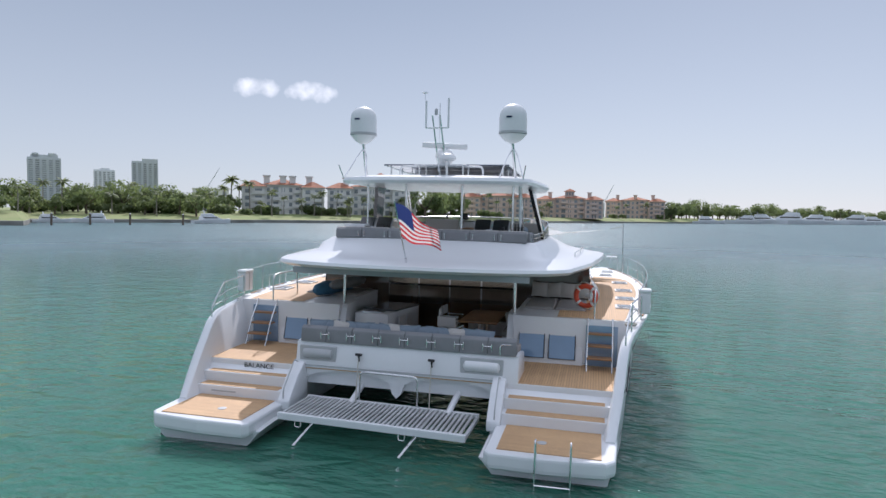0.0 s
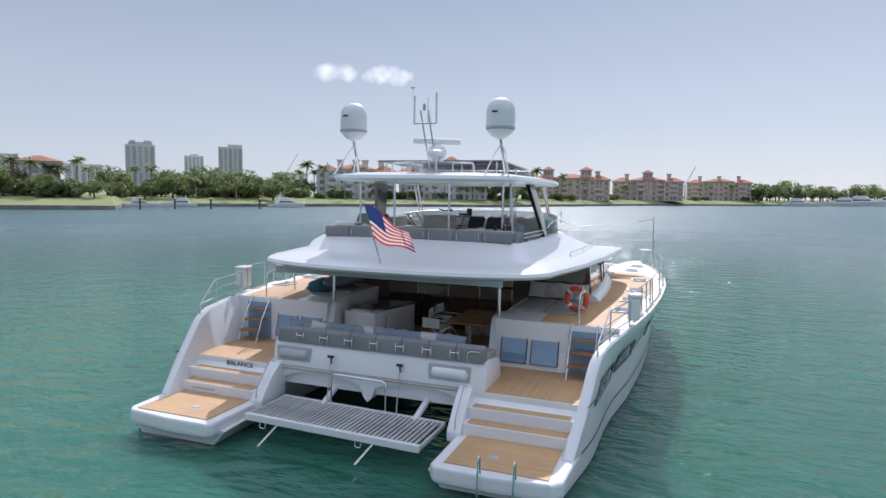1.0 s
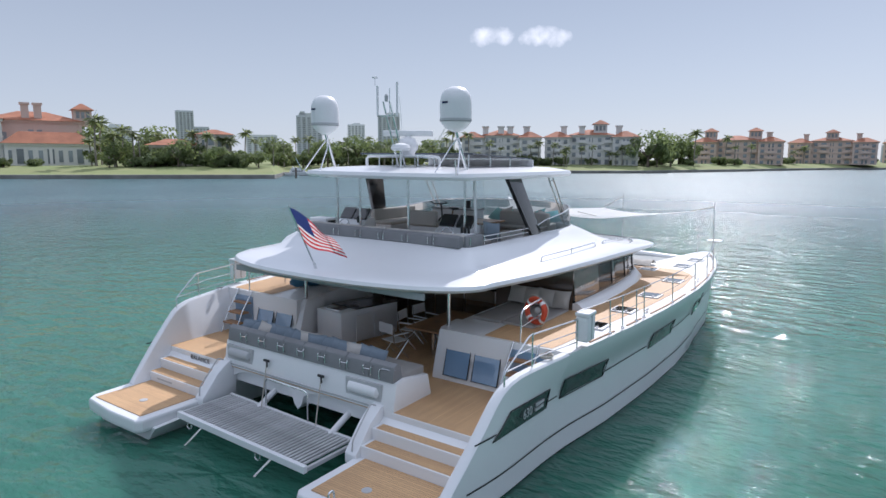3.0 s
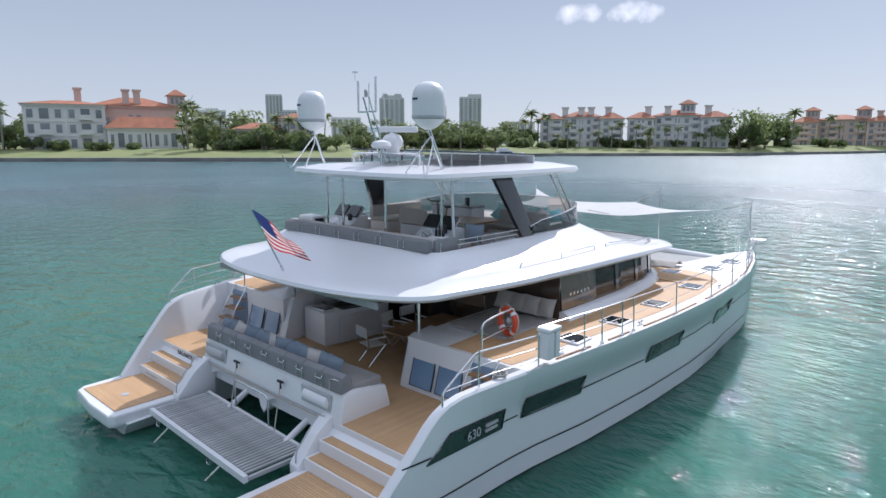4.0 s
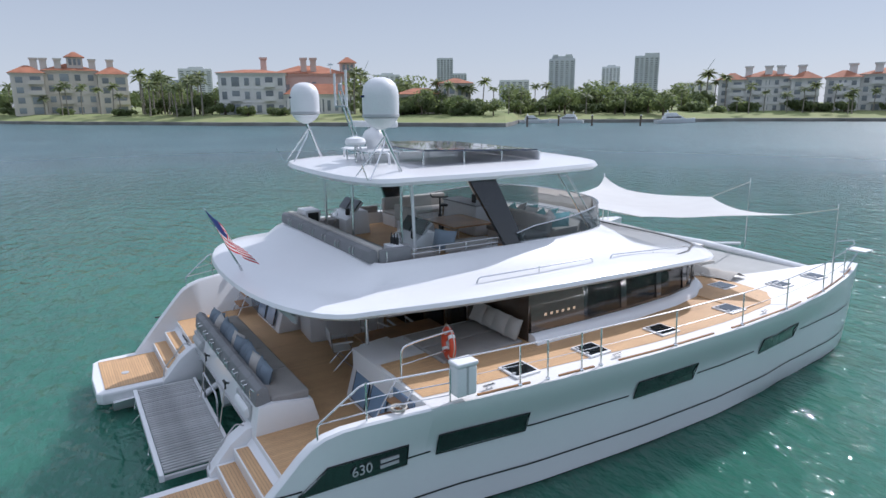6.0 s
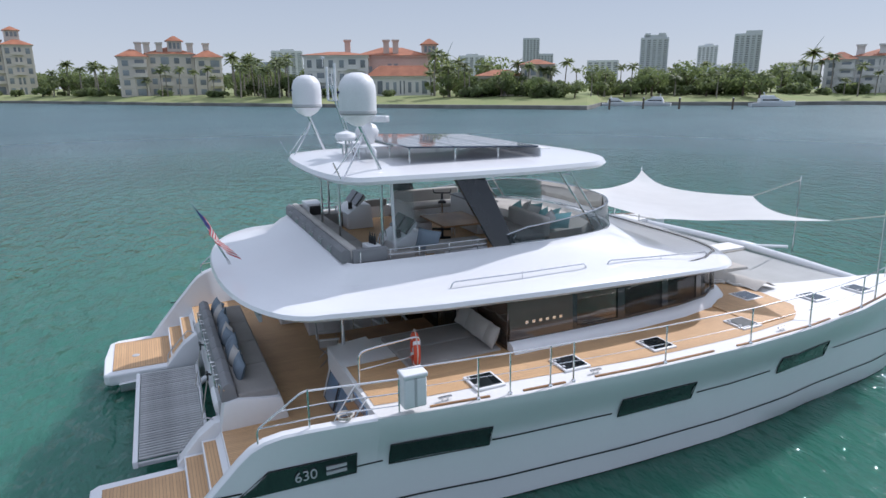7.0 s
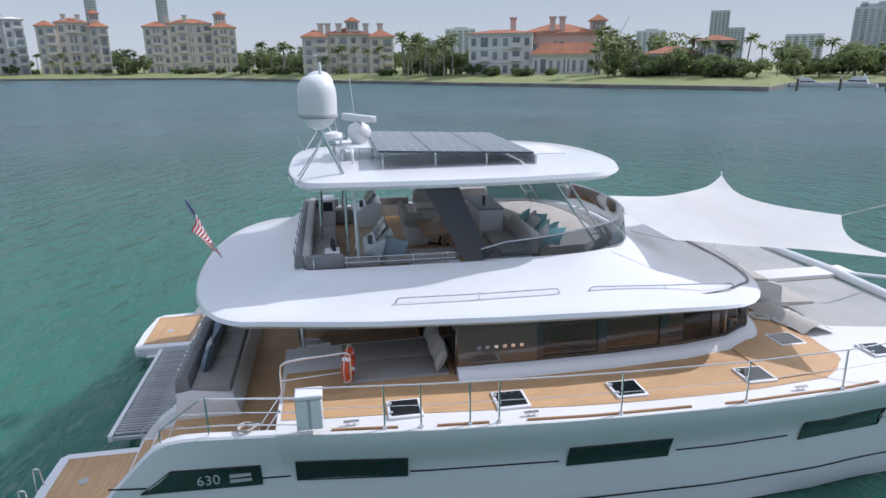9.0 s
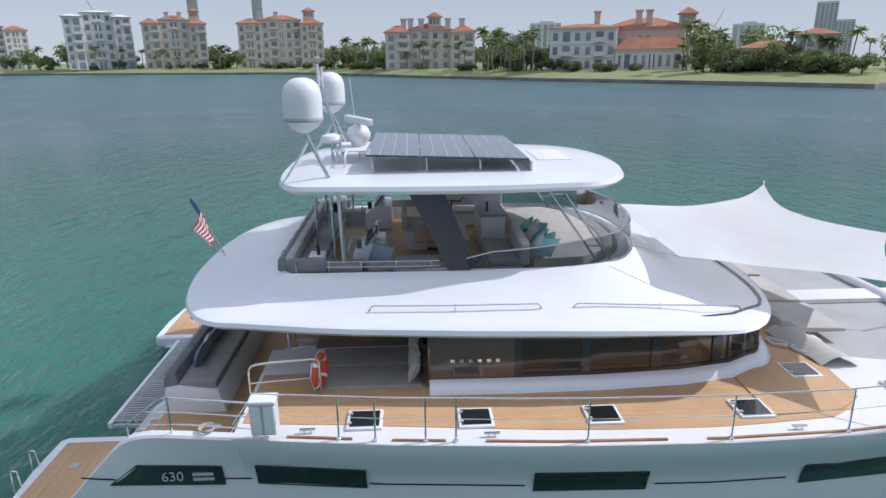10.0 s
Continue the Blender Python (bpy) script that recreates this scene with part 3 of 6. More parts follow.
part("saloon_frame", frame_band(2.515, 2.58), BLACK_GLOSS, yacht, "black lower frame of the saloon glazing", smooth=True)
part("saloon_frame", frame_band(3.3, 3.43), BLACK_GLOSS, yacht, "black upper frame of the saloon glazing", smooth=True)
bm = bmesh.new()
rows = []
for k, z in enumerate((2.58, 3.3)):
    ring_z = [p for p in house_ring(z, -0.03 - 0.1 * (z - 2.5)) if p[1] > 12.9]
    rows.append(ring_z)
rings(rows, False, False, False, bm)
part("saloon_windscreen", bm, GLASS_SALOON, yacht, "dark tinted wrap-round saloon windscreen", smooth=True)

# flying bridge deck: broad white roof with rounded overhang
def roof_ring(xs, ya, yf, z, ca, cf, pa=2.6, pf=2.2):
    """Closed outline: half widths along y, aft end ya, front end yf, corner reaches ca (aft) and cf (front)."""
    pts = []
    n = 10
    for k in range(n + 1):          # aft quarter, centre to side
        a = math.pi / 2 * k / n
        x1 = table(ya + ca, xs)
        pts.append((x1 * math.sin(a) ** (2 / pa), ya + ca * (1 - math.cos(a) ** (2 / pa)), z))
    for k in range(1, 12):
        y = ya + ca + (yf - cf - ya - ca) * k / 12
        pts.append((table(y, xs), y, z))
    for k in range(n + 1):
        a = math.pi / 2 * k / n
        x1 = table(yf - cf, xs)
        pts.append((x1 * math.cos(a) ** (2 / pf), yf - cf + cf * math.sin(a) ** (2 / pf), z))
    return pts + [(-x, y, zz) for x, y, zz in pts[-2:0:-1]]


EDGE = [(2, 3.36), (3.4, 3.6), (5.6, 4.06), (8, 4.3), (10, 4.42), (12, 4.4), (13, 4.28)]
FLY = [(4, 2.62), (5, 2.68), (8, 2.72), (10, 2.64), (11, 2.52)]
edge = lambda d: [(y, x + d) for y, x in EDGE]
fly = lambda d: [(y, x + d) for y, x in FLY]
rows = [roof_ring(fly(-0.2), 4.7, 11.0, 3.33, 0.8, 1.6), roof_ring(edge(-0.35), 2.72, 13.4, 3.33, 1.2, 1.8), roof_ring(edge(-0.08), 2.36, 13.85, 3.36, 1.5, 1.9, 2.25), roof_ring(edge(0.0), 2.26, 13.95, 3.43, 1.5, 1.95, 2.25), roof_ring(edge(-0.03), 2.29, 13.9, 3.51, 1.5, 1.95, 2.25), roof_ring(edge(-0.16), 2.46, 13.65, 3.58, 1.5, 1.95, 2.25), roof_ring(edge(-0.5), 2.95, 13.05, 3.63, 1.4, 2.0, 2.25), roof_ring([(y, x + table(y, [(3.5, 0.28), (6.0, 0.42), (9.0, 0.62)])) for y, x in FLY], 3.6, 12.4, 3.76, 0.8, 2.0), roof_ring(fly(0.22), 4.08, 11.75, 3.94, 0.45, 1.9, 4), roof_ring(fly(0.05), 4.32, 11.5, 4.02, 0.35, 1.9, 4), roof_ring(fly(0.0), 4.36, 11.4, 4.03, 0.35, 1.9, 4), roof_ring(fly(-0.06), 4.42, 11.34, 4.0, 0.35, 1.9, 4), roof_ring(fly(-0.08), 4.44, 11.3, 3.66, 0.35, 1.9, 4)]
# the top falls away towards the bow, and the aft apron is a straight slope
droop = [0, 0, 0.03, 0.06, 0.1, 0.17, 0.3, 0.26, 0.1, 0.03, 0, 0, 0]
apron = [0, 0, 0, 0, 0.01, 0.02, 0.04, 0.08, 0.07, 0.02, 0, 0, 0]
rows = [[(x, y, z - droop[k] * smoothstep(9.3, 13.4, y) - apron[k] * (1 - smoothstep(2.6, 7.5, y))) for x, y, z in row] for k, row in enumerate(rows)]
part("flybridge_moulding", rings(rows, cap0=False, cap1=False), GEL, yacht, smooth=True)
part("flybridge_sole", rings([roof_ring(fly(-0.06), 4.42, 11.3, 3.64, 0.35, 1.9, 4), roof_ring(fly(-0.06), 4.42, 11.3, 3.69, 0.35, 1.9, 4)]), TEAK_L, yacht, "teak flybridge floor")
part("roof_lining", rings([roof_ring(edge(-0.3), 2.68, 13.2, 3.345, 1.2, 1.8), roof_ring(edge(-0.3), 2.68, 13.2, 3.375, 1.2, 1.8)]), GEL, yacht)
part("valance", box(-2.9, 2.75, 2.74, 2.8, 3.21, 3.347, 0.012), GEL_GREY, yacht, "grey rolled curtain under the roof edge")

# hardtop
TOP = [(4, 2.42), (5, 2.54), (7, 2.67), (8.5, 2.69), (10, 2.53), (10.8, 2.31)]
top = lambda d: [(y, x + d) for y, x in TOP]
rows = [roof_ring(top(-0.4), 4.65, 10.85, 5.44, 0.6, 1.2), roof_ring(top(-0.06), 4.3, 11.22, 5.45, 0.7, 1.4), roof_ring(top(0), 4.22, 11.3, 5.52, 0.75, 1.4), roof_ring(top(-0.04), 4.26, 11.25, 5.6, 0.75, 1.4), roof_ring(top(-0.5), 4.7, 10.75, 5.68, 0.7, 1.4), roof_ring(top(-1.2), 5.4, 10.2, 5.72, 0.7, 1.4)]
part("hardtop", rings(rows), GEL, yacht, "white moulded hardtop over the flybridge", smooth=True)
for s in (1, -1):
    # broad slanted legs of the hardtop
    rows = []
    for t in (0.0, 0.25, 0.5, 0.75, 1.0):
        y, z = 6.76 + 0.78 * t, 5.5 - 1.5 * t
        w = 0.68 - 0.16 * t
        x = 2.26 + 0.34 * t
        rows.append([(s * (x + 0.05), y, z), (s * (x + 0.07), y + w * 0.5, z), (s * (x + 0.05), y + w, z), (s * (x - 0.05), y + w, z), (s * (x - 0.05), y, z)])
    part("hardtop_leg", rings(rows), BLACK_GLOSS, yacht, "broad raked black hardtop leg", smooth=True)

# ---------------------------------------------------------------- fittings of the yacht
def rail(points, r, parent, name="rail", mat=None, label="", radius=0.08):
    return part(name, tube(arc_path(points, radius), r, 8), mat or STEEL, parent, label, smooth=True)


# saloon side panes and the bronze panel with its row of raised letters as plain bars
for s in (1, -1):
    def glass_x(y, z):
        return table(y, SIDE) - 0.02 - 0.1 * (z - 2.5)
    for y0, y1, mat in ((7.12, 8.56, BROWN_GLOSS), (8.68, 9.72, GLASS_SALOON), (9.9, 10.98, GLASS_SALOON), (11.16, 12.14, GLASS_SALOON), (12.32, 12.9, GLASS_SALOON)):
        lowz, highz = (2.54, 3.4) if mat is BROWN_GLOSS else (2.575, 3.31)
        bm = bmesh.new()
        k = 6
        o1, o2 = (0.0, 0.012) if mat is BROWN_GLOSS else (-0.03, -0.022)
        rings([[(s * (glass_x(y, z) + off), y, z) for z, off in ((lowz, o1), (lowz, o2), (highz, o2), (highz, o1))] for y in [y0 + (y1 - y0) * i / k for i in range(k + 1)]], True, True, True, bm)
        pane = part("saloon_pane" if mat is GLASS_SALOON else "bronze_panel", bm, mat, yacht, "" if mat is GLASS_SALOON else "bronze gloss panel with raised pale letters")
        if mat is GLASS_SALOON:
            bm = bmesh.new()
            ya = y0 - 0.18 if y0 > 9 else y0 - 0.12
            rings([[(s * (glass_x(y, z) + off), y, z) for z, off in ((2.57, -0.06), (2.57, 0.0), (3.31, 0.0), (3.31, -0.06))] for y in (ya, y0)], True, True, True, bm)
            part("window_mullion", bm, BLACK_GLOSS, yacht)
        if mat is BROWN_GLOSS:
            for k in range(6):
                y = 7.5 + k * 0.155
                part("emblem_bar", box(min(s * (glass_x(y, 2.85) + 0.012), s * (glass_x(y, 2.85) + 0.018)), max(s * (glass_x(y, 2.85) + 0.012), s * (glass_x(y, 2.85) + 0.018)), y - 0.035, y + 0.035, 2.82, 2.88), STEEL, pane)

# saloon aft wall with dark sliding doors
for x0, x1 in ((-3.98, -1.93), (1.88, 3.98)):
    part("saloon_aft_wall", box(x0, x1, 7.08, 7.14, 1.2, 3.36), BROWN_GLOSS, yacht, "dark bronze saloon bulkhead beside the sliding doors")
part("door_header", box(-1.93, 1.88, 7.08, 7.14, 3.2, 3.36), BROWN_GLOSS, yacht)
for k in range(4):
    part("sliding_door", box(-1.9 + k * 0.95, -1.0 + k * 0.95, 7.03, 7.075, 1.25, 3.2, 0.01), GLASS_SALOON, yacht)
part("saloon_floor", box(-3.8, 3.8, 7.15, 13.0, 1.16, 1.2), TEAK_L, yacht)
# furniture that shows through the saloon glass: wooden sideboards under the panes, a table and a pale settee
for s in (1, -1):
    side = thing("saloon_sideboard", "honey-coloured wooden sideboard under the saloon windows", "sideboard", "saloon sideboards", m=BOAT)
    part("carcass", box(min(s * 2.7, s * 3.7), max(s * 2.7, s * 3.7), 8.6, 12.3, 1.205, 2.5, 0.02), SALOON_WOOD, side)
    part("sideboard_top", box(min(s * 2.66, s * 3.74), max(s * 2.66, s * 3.74), 8.56, 12.34, 2.505, 2.54, 0.01), SALOON_WOOD, side)
    for k in range(4):
        part("cupboard_door", box(min(s * 2.68, s * 2.7), max(s * 2.68, s * 2.7), 8.66 + k * 0.9, 9.5 + k * 0.9, 1.3, 2.4, 0.004), SALOON_WOOD, side)
settee = thing("saloon_settee", "pale upholstered settee inside the saloon", "settee", m=BOAT)
part("settee_base", box(-1.0, 1.8, 10.2, 11.0, 1.205, 1.6, 0.03), SALOON_WOOD, settee)
part("settee_cushion", box(-1.0, 1.8, 10.2, 11.0, 1.605, 1.75, 0.05, seg=3), CUSHION_PALE, settee, smooth=True)
part("settee_back", box(-1.0, 1.8, 11.0, 11.2, 1.6, 2.3, 0.05, seg=3), CUSHION_PALE, settee, smooth=True)

# deck hatches
for s in (1, -1):
    for x, y, w, d in ((4.95, 6.06, 0.44, 0.46), (5.0, 7.8, 0.44, 0.46), (5.03, 9.82, 0.44, 0.46), (4.99, 12.25, 0.44, 0.46), (3.8, 13.78, 0.44, 0.46), (4.53, 15.15, 0.42, 0.4), (4.63, 16.65, 0.42, 0.4)):
        z = table(y, SHEER) + 0.014
        hat = part("deck_hatch", box(s * x - w / 2 - 0.05, s * x + w / 2 + 0.05, y - d / 2 - 0.05, y + d / 2 + 0.05, z - 0.01, z + 0.035, 0.02), WHITE_PLASTIC, yacht, "white-framed smoked deck hatch", smooth=True)
        part("pane", box(s * x - w / 2, s * x + w / 2, y - d / 2, y + d / 2, z + 0.03, z + 0.045, 0.01), WINDOW_DARK, hat)
        for k in (-1, 1):
            part("latch", box(s * x + k * w * 0.3 - 0.025, s * x + k * w * 0.3 + 0.025, y - d / 2 - 0.02, y - d / 2 + 0.03, z + 0.045, z + 0.06), GREY_PLASTIC, hat)

# rails: stanchions, wires, the bow pulpit and the aft quarter rail
for s in (1, -1):
    def rail_foot(y):
        return s * (table(y, OUT) - 0.1), table(y, SHEER)
    for y in (5.7, 6.25, 7.0, 7.45, 9.4, 11.55, 13.4, 15.5, 17.3):
        x, z = rail_foot(y)
        st = part("stanchion", tube([(x, y, z), (x - s * 0.03, y, z + 0.72)], 0.016, 8), STEEL, yacht)
        part("stanchion_base", lathe([(0.045, 0), (0.04, 0.03), (0.02, 0.05)], (x, y, z), 10), STEEL, st)
    for h, r in ((0.72, 0.013), (0.38, 0.006)):
        pts = [(rail_foot(y)[0] - s * 0.03 * h / 0.72, y, rail_foot(y)[1] + h) for y in (4.4, 5.7, 6.25, 7.0, 7.45, 8.4, 9.4, 10.5, 11.55, 12.5, 13.4, 14.5, 15.5, 16.5, 17.3, 18.1)]
        part("lifeline", tube(pts, r, 6), STEEL, yacht)
    x, z = rail_foot(18.2)
    rail([(rail_foot(17.3)[0] - s * 0.03, 17.3, z + 0.72), (x - s * 0.03, 18.3, z + 0.74), (s * 4.5, 18.9, z + 0.72), (s * 4.3, 18.3, z + 0.7), (s * 4.3, 18.3, z)], 0.016, yacht, "pulpit")
    # quarter rail with three bars
    x0, z0 = rail_foot(2.3)[0], 2.06
    rail([(x0, 2.3, z0), (x0, 2.3, z0 + 0.26), (rail_foot(2.95)[0], 2.98, 2.13 + 0.72), (rail_foot(4.4)[0], 4.4, 2.16 + 0.72)], 0.017, yacht, "quarter_rail")
    for h in (0.27, 0.48):
        rail([(rail_foot(2.4)[0], 2.34 + (h - 0.27) * 1.3, 2.07 + h), (rail_foot(3.3)[0], 3.3, 2.14 + h), (rail_foot(4.4)[0], 4.4, 2.16 + h)], 0.011, yacht, "quarter_rail_bar")
    for y in (3.05, 4.4):
        x, z = rail_foot(y)
        part("stanchion", tube([(x, y, 2.1), (x, y, 2.14 + 0.74)], 0.016, 8), STEEL, yacht)
    # mooring cleats and a snubbing bollard
    for y in (3.7, 5.2, 8.0, 12.7):
        x, z = s * (table(y, OUT) - 0.24), table(y, SHEER) + 0.004
        bm = box(x - 0.025, x + 0.025, y - 0.12, y + 0.12, z + 0.05, z + 0.075, 0.01)
        for dy in (-0.05, 0.05):
            tube([(x, y + dy, z), (x, y + dy, z + 0.055)], 0.014, 6, bm)
        part("mooring_cleat", bm, STEEL, yacht)
    # cabinet with two tinted doors, its top and the teak ladder beside it
    fx = lambda a, b: (min(s * a, s * b), max(s * a, s * b))
    prof = [(3.94, 1.2), (3.97, 1.34), (4.21, 2.2), (4.29, 2.27), (4.9, 2.32), (4.9, 1.2)]
    cab = part("cabin_entrance", prism(prof, "yz", s * 2.1, s * 3.92, 0.03), GEL, yacht, "white companionway box with two tinted glass doors", smooth=True)
    for a, b in ((2.42, 3.02), (3.13, 3.74)):
        bm = bmesh.new()
        n = Vector((0, -0.96, 0.27)).normalized() * 0.012
        q = lambda x, f, o: Vector((s * x, 3.925 + 0.24 * f, 1.33 + 0.86 * f)) + n * o
        rings([[q(a, 0, -1), q(b, 0, -1), q(b, 1, -1), q(a, 1, -1)], [q(a, 0, 2), q(b, 0, 2), q(b, 1, 2), q(a, 1, 2)]], bm=bm)
        dr = part("door_pane", bm, GLASS_BLUE, cab, "sky-reflecting tinted door pane")
        part("door_gasket", tube([q(a, 0, 1.6), q(b, 0, 1.6), q(b, 1, 1.6), q(a, 1, 1.6)], 0.016, 6, closed=True), BLACK, dr)
    for k in range(3):
        z, y = 1.46 + 0.25 * k, 3.5 + 0.18 * k
        part("ladder_tread", box(*fx(4.02, 4.58), y, y + 0.26, z, z + 0.045, 0.012), TEAK_TRIM, yacht, "teak ladder tread")
    part("ladder_back", box(*fx(3.98, 4.7), 4.02, 4.06, 1.2, 2.16), GLASS_BLUE, yacht)
    for x in (4.02, 4.58):
        part("ladder_side", tube([(s * x, 3.44, 1.2), (s * x, 3.72, 1.8), (s * x, 4.08, 2.32)], 0.018, 8), STEEL, yacht)
    rail([(s * 4.16, 4.1, 2.28), (s * 4.16, 4.1, 2.94), (s * 4.16, 4.4, 2.99), (s * 4.06, 5.25, 3.0), (s * 4.04, 5.25, 2.3)], 0.02, yacht, "companion_rail", radius=0.12)
    rail([(s * 4.16, 4.1, 2.62), (s * 4.05, 5.25, 2.64)], 0.013, yacht, "companion_rail_bar")
    # roof posts in the cockpit
    part("roof_post", tube([(s * 2.24, 4.38, 2.2), (s * 2.24, 4.38, 3.36)], 0.04, 12), STEEL, yacht, smooth=True)
    part("post_foot", lathe([(0.09, 0), (0.09, 0.02), (0.045, 0.03)], (s * 2.24, 4.38, 2.235), 14), STEEL, yacht)
    # long handrails on the roof
    for y0, y1, x0, x1, z0, z1 in ((6.08, 9.06, 3.6, 3.74, 3.66, 3.68), (9.6, 12.75, 3.72, 3.44, 3.66, 3.42)):
        rail([(s * x0, y0, z0 - 0.05), (s * x0, y0 + 0.05, z0 + 0.07), (s * (x0 + x1) / 2 + s * 0.03, (y0 + y1) / 2, (z0 + z1) / 2 + 0.07), (s * x1, y1 - 0.05, z1 + 0.07), (s * x1, y1, z1 - 0.05)], 0.016, yacht, "roof_handrail")
        part("handrail_foot", tube([(s * (x0 + x1) / 2 + s * 0.03, (y0 + y1) / 2, (z0 + z1) / 2 + 0.1), (s * (x0 + x1) / 2 + s * 0.03, (y0 + y1) / 2, (z0 + z1) / 2 - 0.06)], 0.014, 6), STEEL, yacht)
    # struts of the hardtop front, like a narrow ladder
    for dy in (0.0, 0.27):
        part("front_strut", tube([(s * 2.15, 9.35 + dy, 5.5), (s * 2.25, 10.42 + dy, 4.0)], 0.024, 8), STEEL, yacht, smooth=True)
    for t in (0.12, 0.8):
        part("strut_rung", tube([(s * (2.15 + 0.1 * t), 9.35 + 1.07 * t, 5.5 - 1.5 * t), (s * (2.15 + 0.1 * t), 9.62 + 1.07 * t, 5.5 - 1.5 * t)], 0.014, 6), STEEL, yacht)
    # aft posts of the hardtop
    for x, y in ((2.0, 5.35), (0.75, 4.85)):
        part("hardtop_post", tube([(s * x, y, 3.68), (s * x, y, 5.48)], 0.03, 10), STEEL, yacht, smooth=True)

# fender niches, courtesy cameras, swim-step rail on the transom
for x0, x1 in ((-2.3, -1.42), (1.42, 2.34)):
    n = part("fender_niche", box(x0, x1, 1.955, 2.01, 1.31, 1.66, 0.015), GREY_PLASTIC, trans)
    tb = [(x0 + 0.06 + (x1 - x0 - 0.12) * t, 2.0, 1.485) for t in (0, 0.06, 0.5, 0.94, 1)]
    part("fender", tube(tb, [0.05, 0.12, 0.125, 0.12, 0.05], 12), WHITE_PLASTIC if x0 > 0 else GREY_PLASTIC, trans, smooth=True)
for x in (-0.86, 0.8):
    bm = tube([(x - 0.07, 1.89, 1.55), (x + 0.07, 1.89, 1.55)], 0.03, 8)
    tube([(x, 1.97, 1.5), (x, 1.89, 1.55)], 0.02, 8, bm)
    tube([(x, 1.90, 1.53), (x + 0.02, 1.89, 1.40)], 0.02, 6, bm)
    part("davit_sheave", bm, BLACK, trans)
    part("davit_line", tube([(x, 1.89, 1.45), (x + 0.02, 1.7, 0.56)], 0.012, 6), ROPE, trans)
part("transom_line", box(-2.4, 2.4, 1.912, 1.935, 1.21, 1.236), GREY_PLASTIC, yacht)
for s in (1, -1):
    part("step_handgrip", tube(arc_path([(s * 2.3, 1.18, 0.64), (s * 2.3, 1.2, 0.84), (s * 2.3, 1.7, 1.38), (s * 2.3, 1.84, 1.3)], 0.06), 0.014, 6), GREY_PLASTIC, yacht)
# bathing ladder at the starboard platform
lad = part("bathing_ladder", tube(arc_path([(3.25, -0.22, 0.5), (3.25, -0.25, 0.86), (3.25, -0.36, 0.86), (3.25, -0.4, -0.4)], 0.06), 0.018, 8), STEEL, yacht, "folding steel bathing ladder")
part("ladder_side", tube(arc_path([(3.85, -0.2, 0.5), (3.85, -0.23, 0.86), (3.85, -0.34, 0.86), (3.85, -0.38, -0.4)], 0.06), 0.018, 8), STEEL, lad)
part("ladder_rung", tube([(3.25, -0.4, 0.1), (3.85, -0.38, 0.1)], 0.016, 6), STEEL, lad)

# sunpad bench on the transom: grey covered backrest in panels, seat cushions, pillows
sofa = thing("aft_sofa", "grey-cushioned sofa along the transom with strapped backrest covers", "sofa", m=BOAT)
nb = 8
for k in range(nb):
    x0 = BX0 + 0.1 + k * (BX1 - BX0 - 0.15) / nb
    x1 = x0 + (BX1 - BX0 - 0.15) / nb - 0.008
    b = part("backrest_panel", prism([(1.99, 1.74), (2.03, 2.04), (2.13, 2.1), (2.24, 2.04), (2.28, 1.76)], "yz", x0, x1, 0.02), CHARCOAL, sofa, smooth=True)
    if k < nb - 1:
        bm = tube(arc_path([(x1 - 0.09, 2.0, 1.82), (x1 - 0.09, 1.95, 1.82), (x1 - 0.09, 1.95, 1.98), (x1 - 0.09, 2.04, 1.98)], 0.02), 0.011, 6)
        tube(arc_path([(x1 + 0.1, 2.0, 1.82), (x1 + 0.1, 1.95, 1.82), (x1 + 0.1, 1.95, 1.98), (x1 + 0.1, 2.04, 1.98)], 0.02), 0.011, 6, bm)
        tube([(x1 - 0.1, 1.955, 1.93), (x1 + 0.11, 1.955, 1.93)], 0.009, 6, bm)
        part("backrest_bracket", bm, STEEL, b)
for k in range(4):
    x0 = BX0 + 0.06 + k * (BX1 - BX0 - 0.12) / 4
    part("seat_cushion", box(x0, x0 + (BX1 - BX0 - 0.12) / 4 - 0.012, 2.28, 3.0, 1.67, 1.84, 0.045, seg=3), CUSHION, sofa, smooth=True)
rail([(BX1 - 0.4, 2.0, 1.76), (BX1 - 0.4, 2.0, 1.98), (BX1 - 0.05, 2.05, 1.98)], 0.014, sofa, "corner_rail")
rp0 = random.Random(3)
pil = pillow_mesh(0.48, 0.44, 0.18)
PIL_ME = {}
for key, mat in (("b", PILLOW_BLUE), ("w", CUSHION_PALE), ("t", PILLOW_TEAL), ("o", PILLOW_WHITE)):
    me = bpy.data.meshes.new("throw_pillow")
    pil.to_mesh(me)
    for p in me.polygons:
        p.use_smooth = True
    me.materials.append(mat)
    PIL_ME[key] = me
pil.free()


def throw_pillow(key, m, label):
    ob = tagged(new("throw_pillow", PIL_ME[key]), label, "pillow", "throw pillows")
    ob.matrix_basis = BOAT @ m
    return ob


for k in range(15):
    key = "b" if k % 5 != 2 else "w"
    throw_pillow(key, pose(BX0 + 0.35 + k * 0.276, 2.4 + rp0.uniform(-0.03, 0.05), 1.97, -24 + rp0.uniform(-8, 8), rp0.uniform(-8, 8), rp0.uniform(-14, 14)), "slate-blue throw pillow on the aft sofa" if key == "b" else "pale grey throw pillow on the aft sofa")

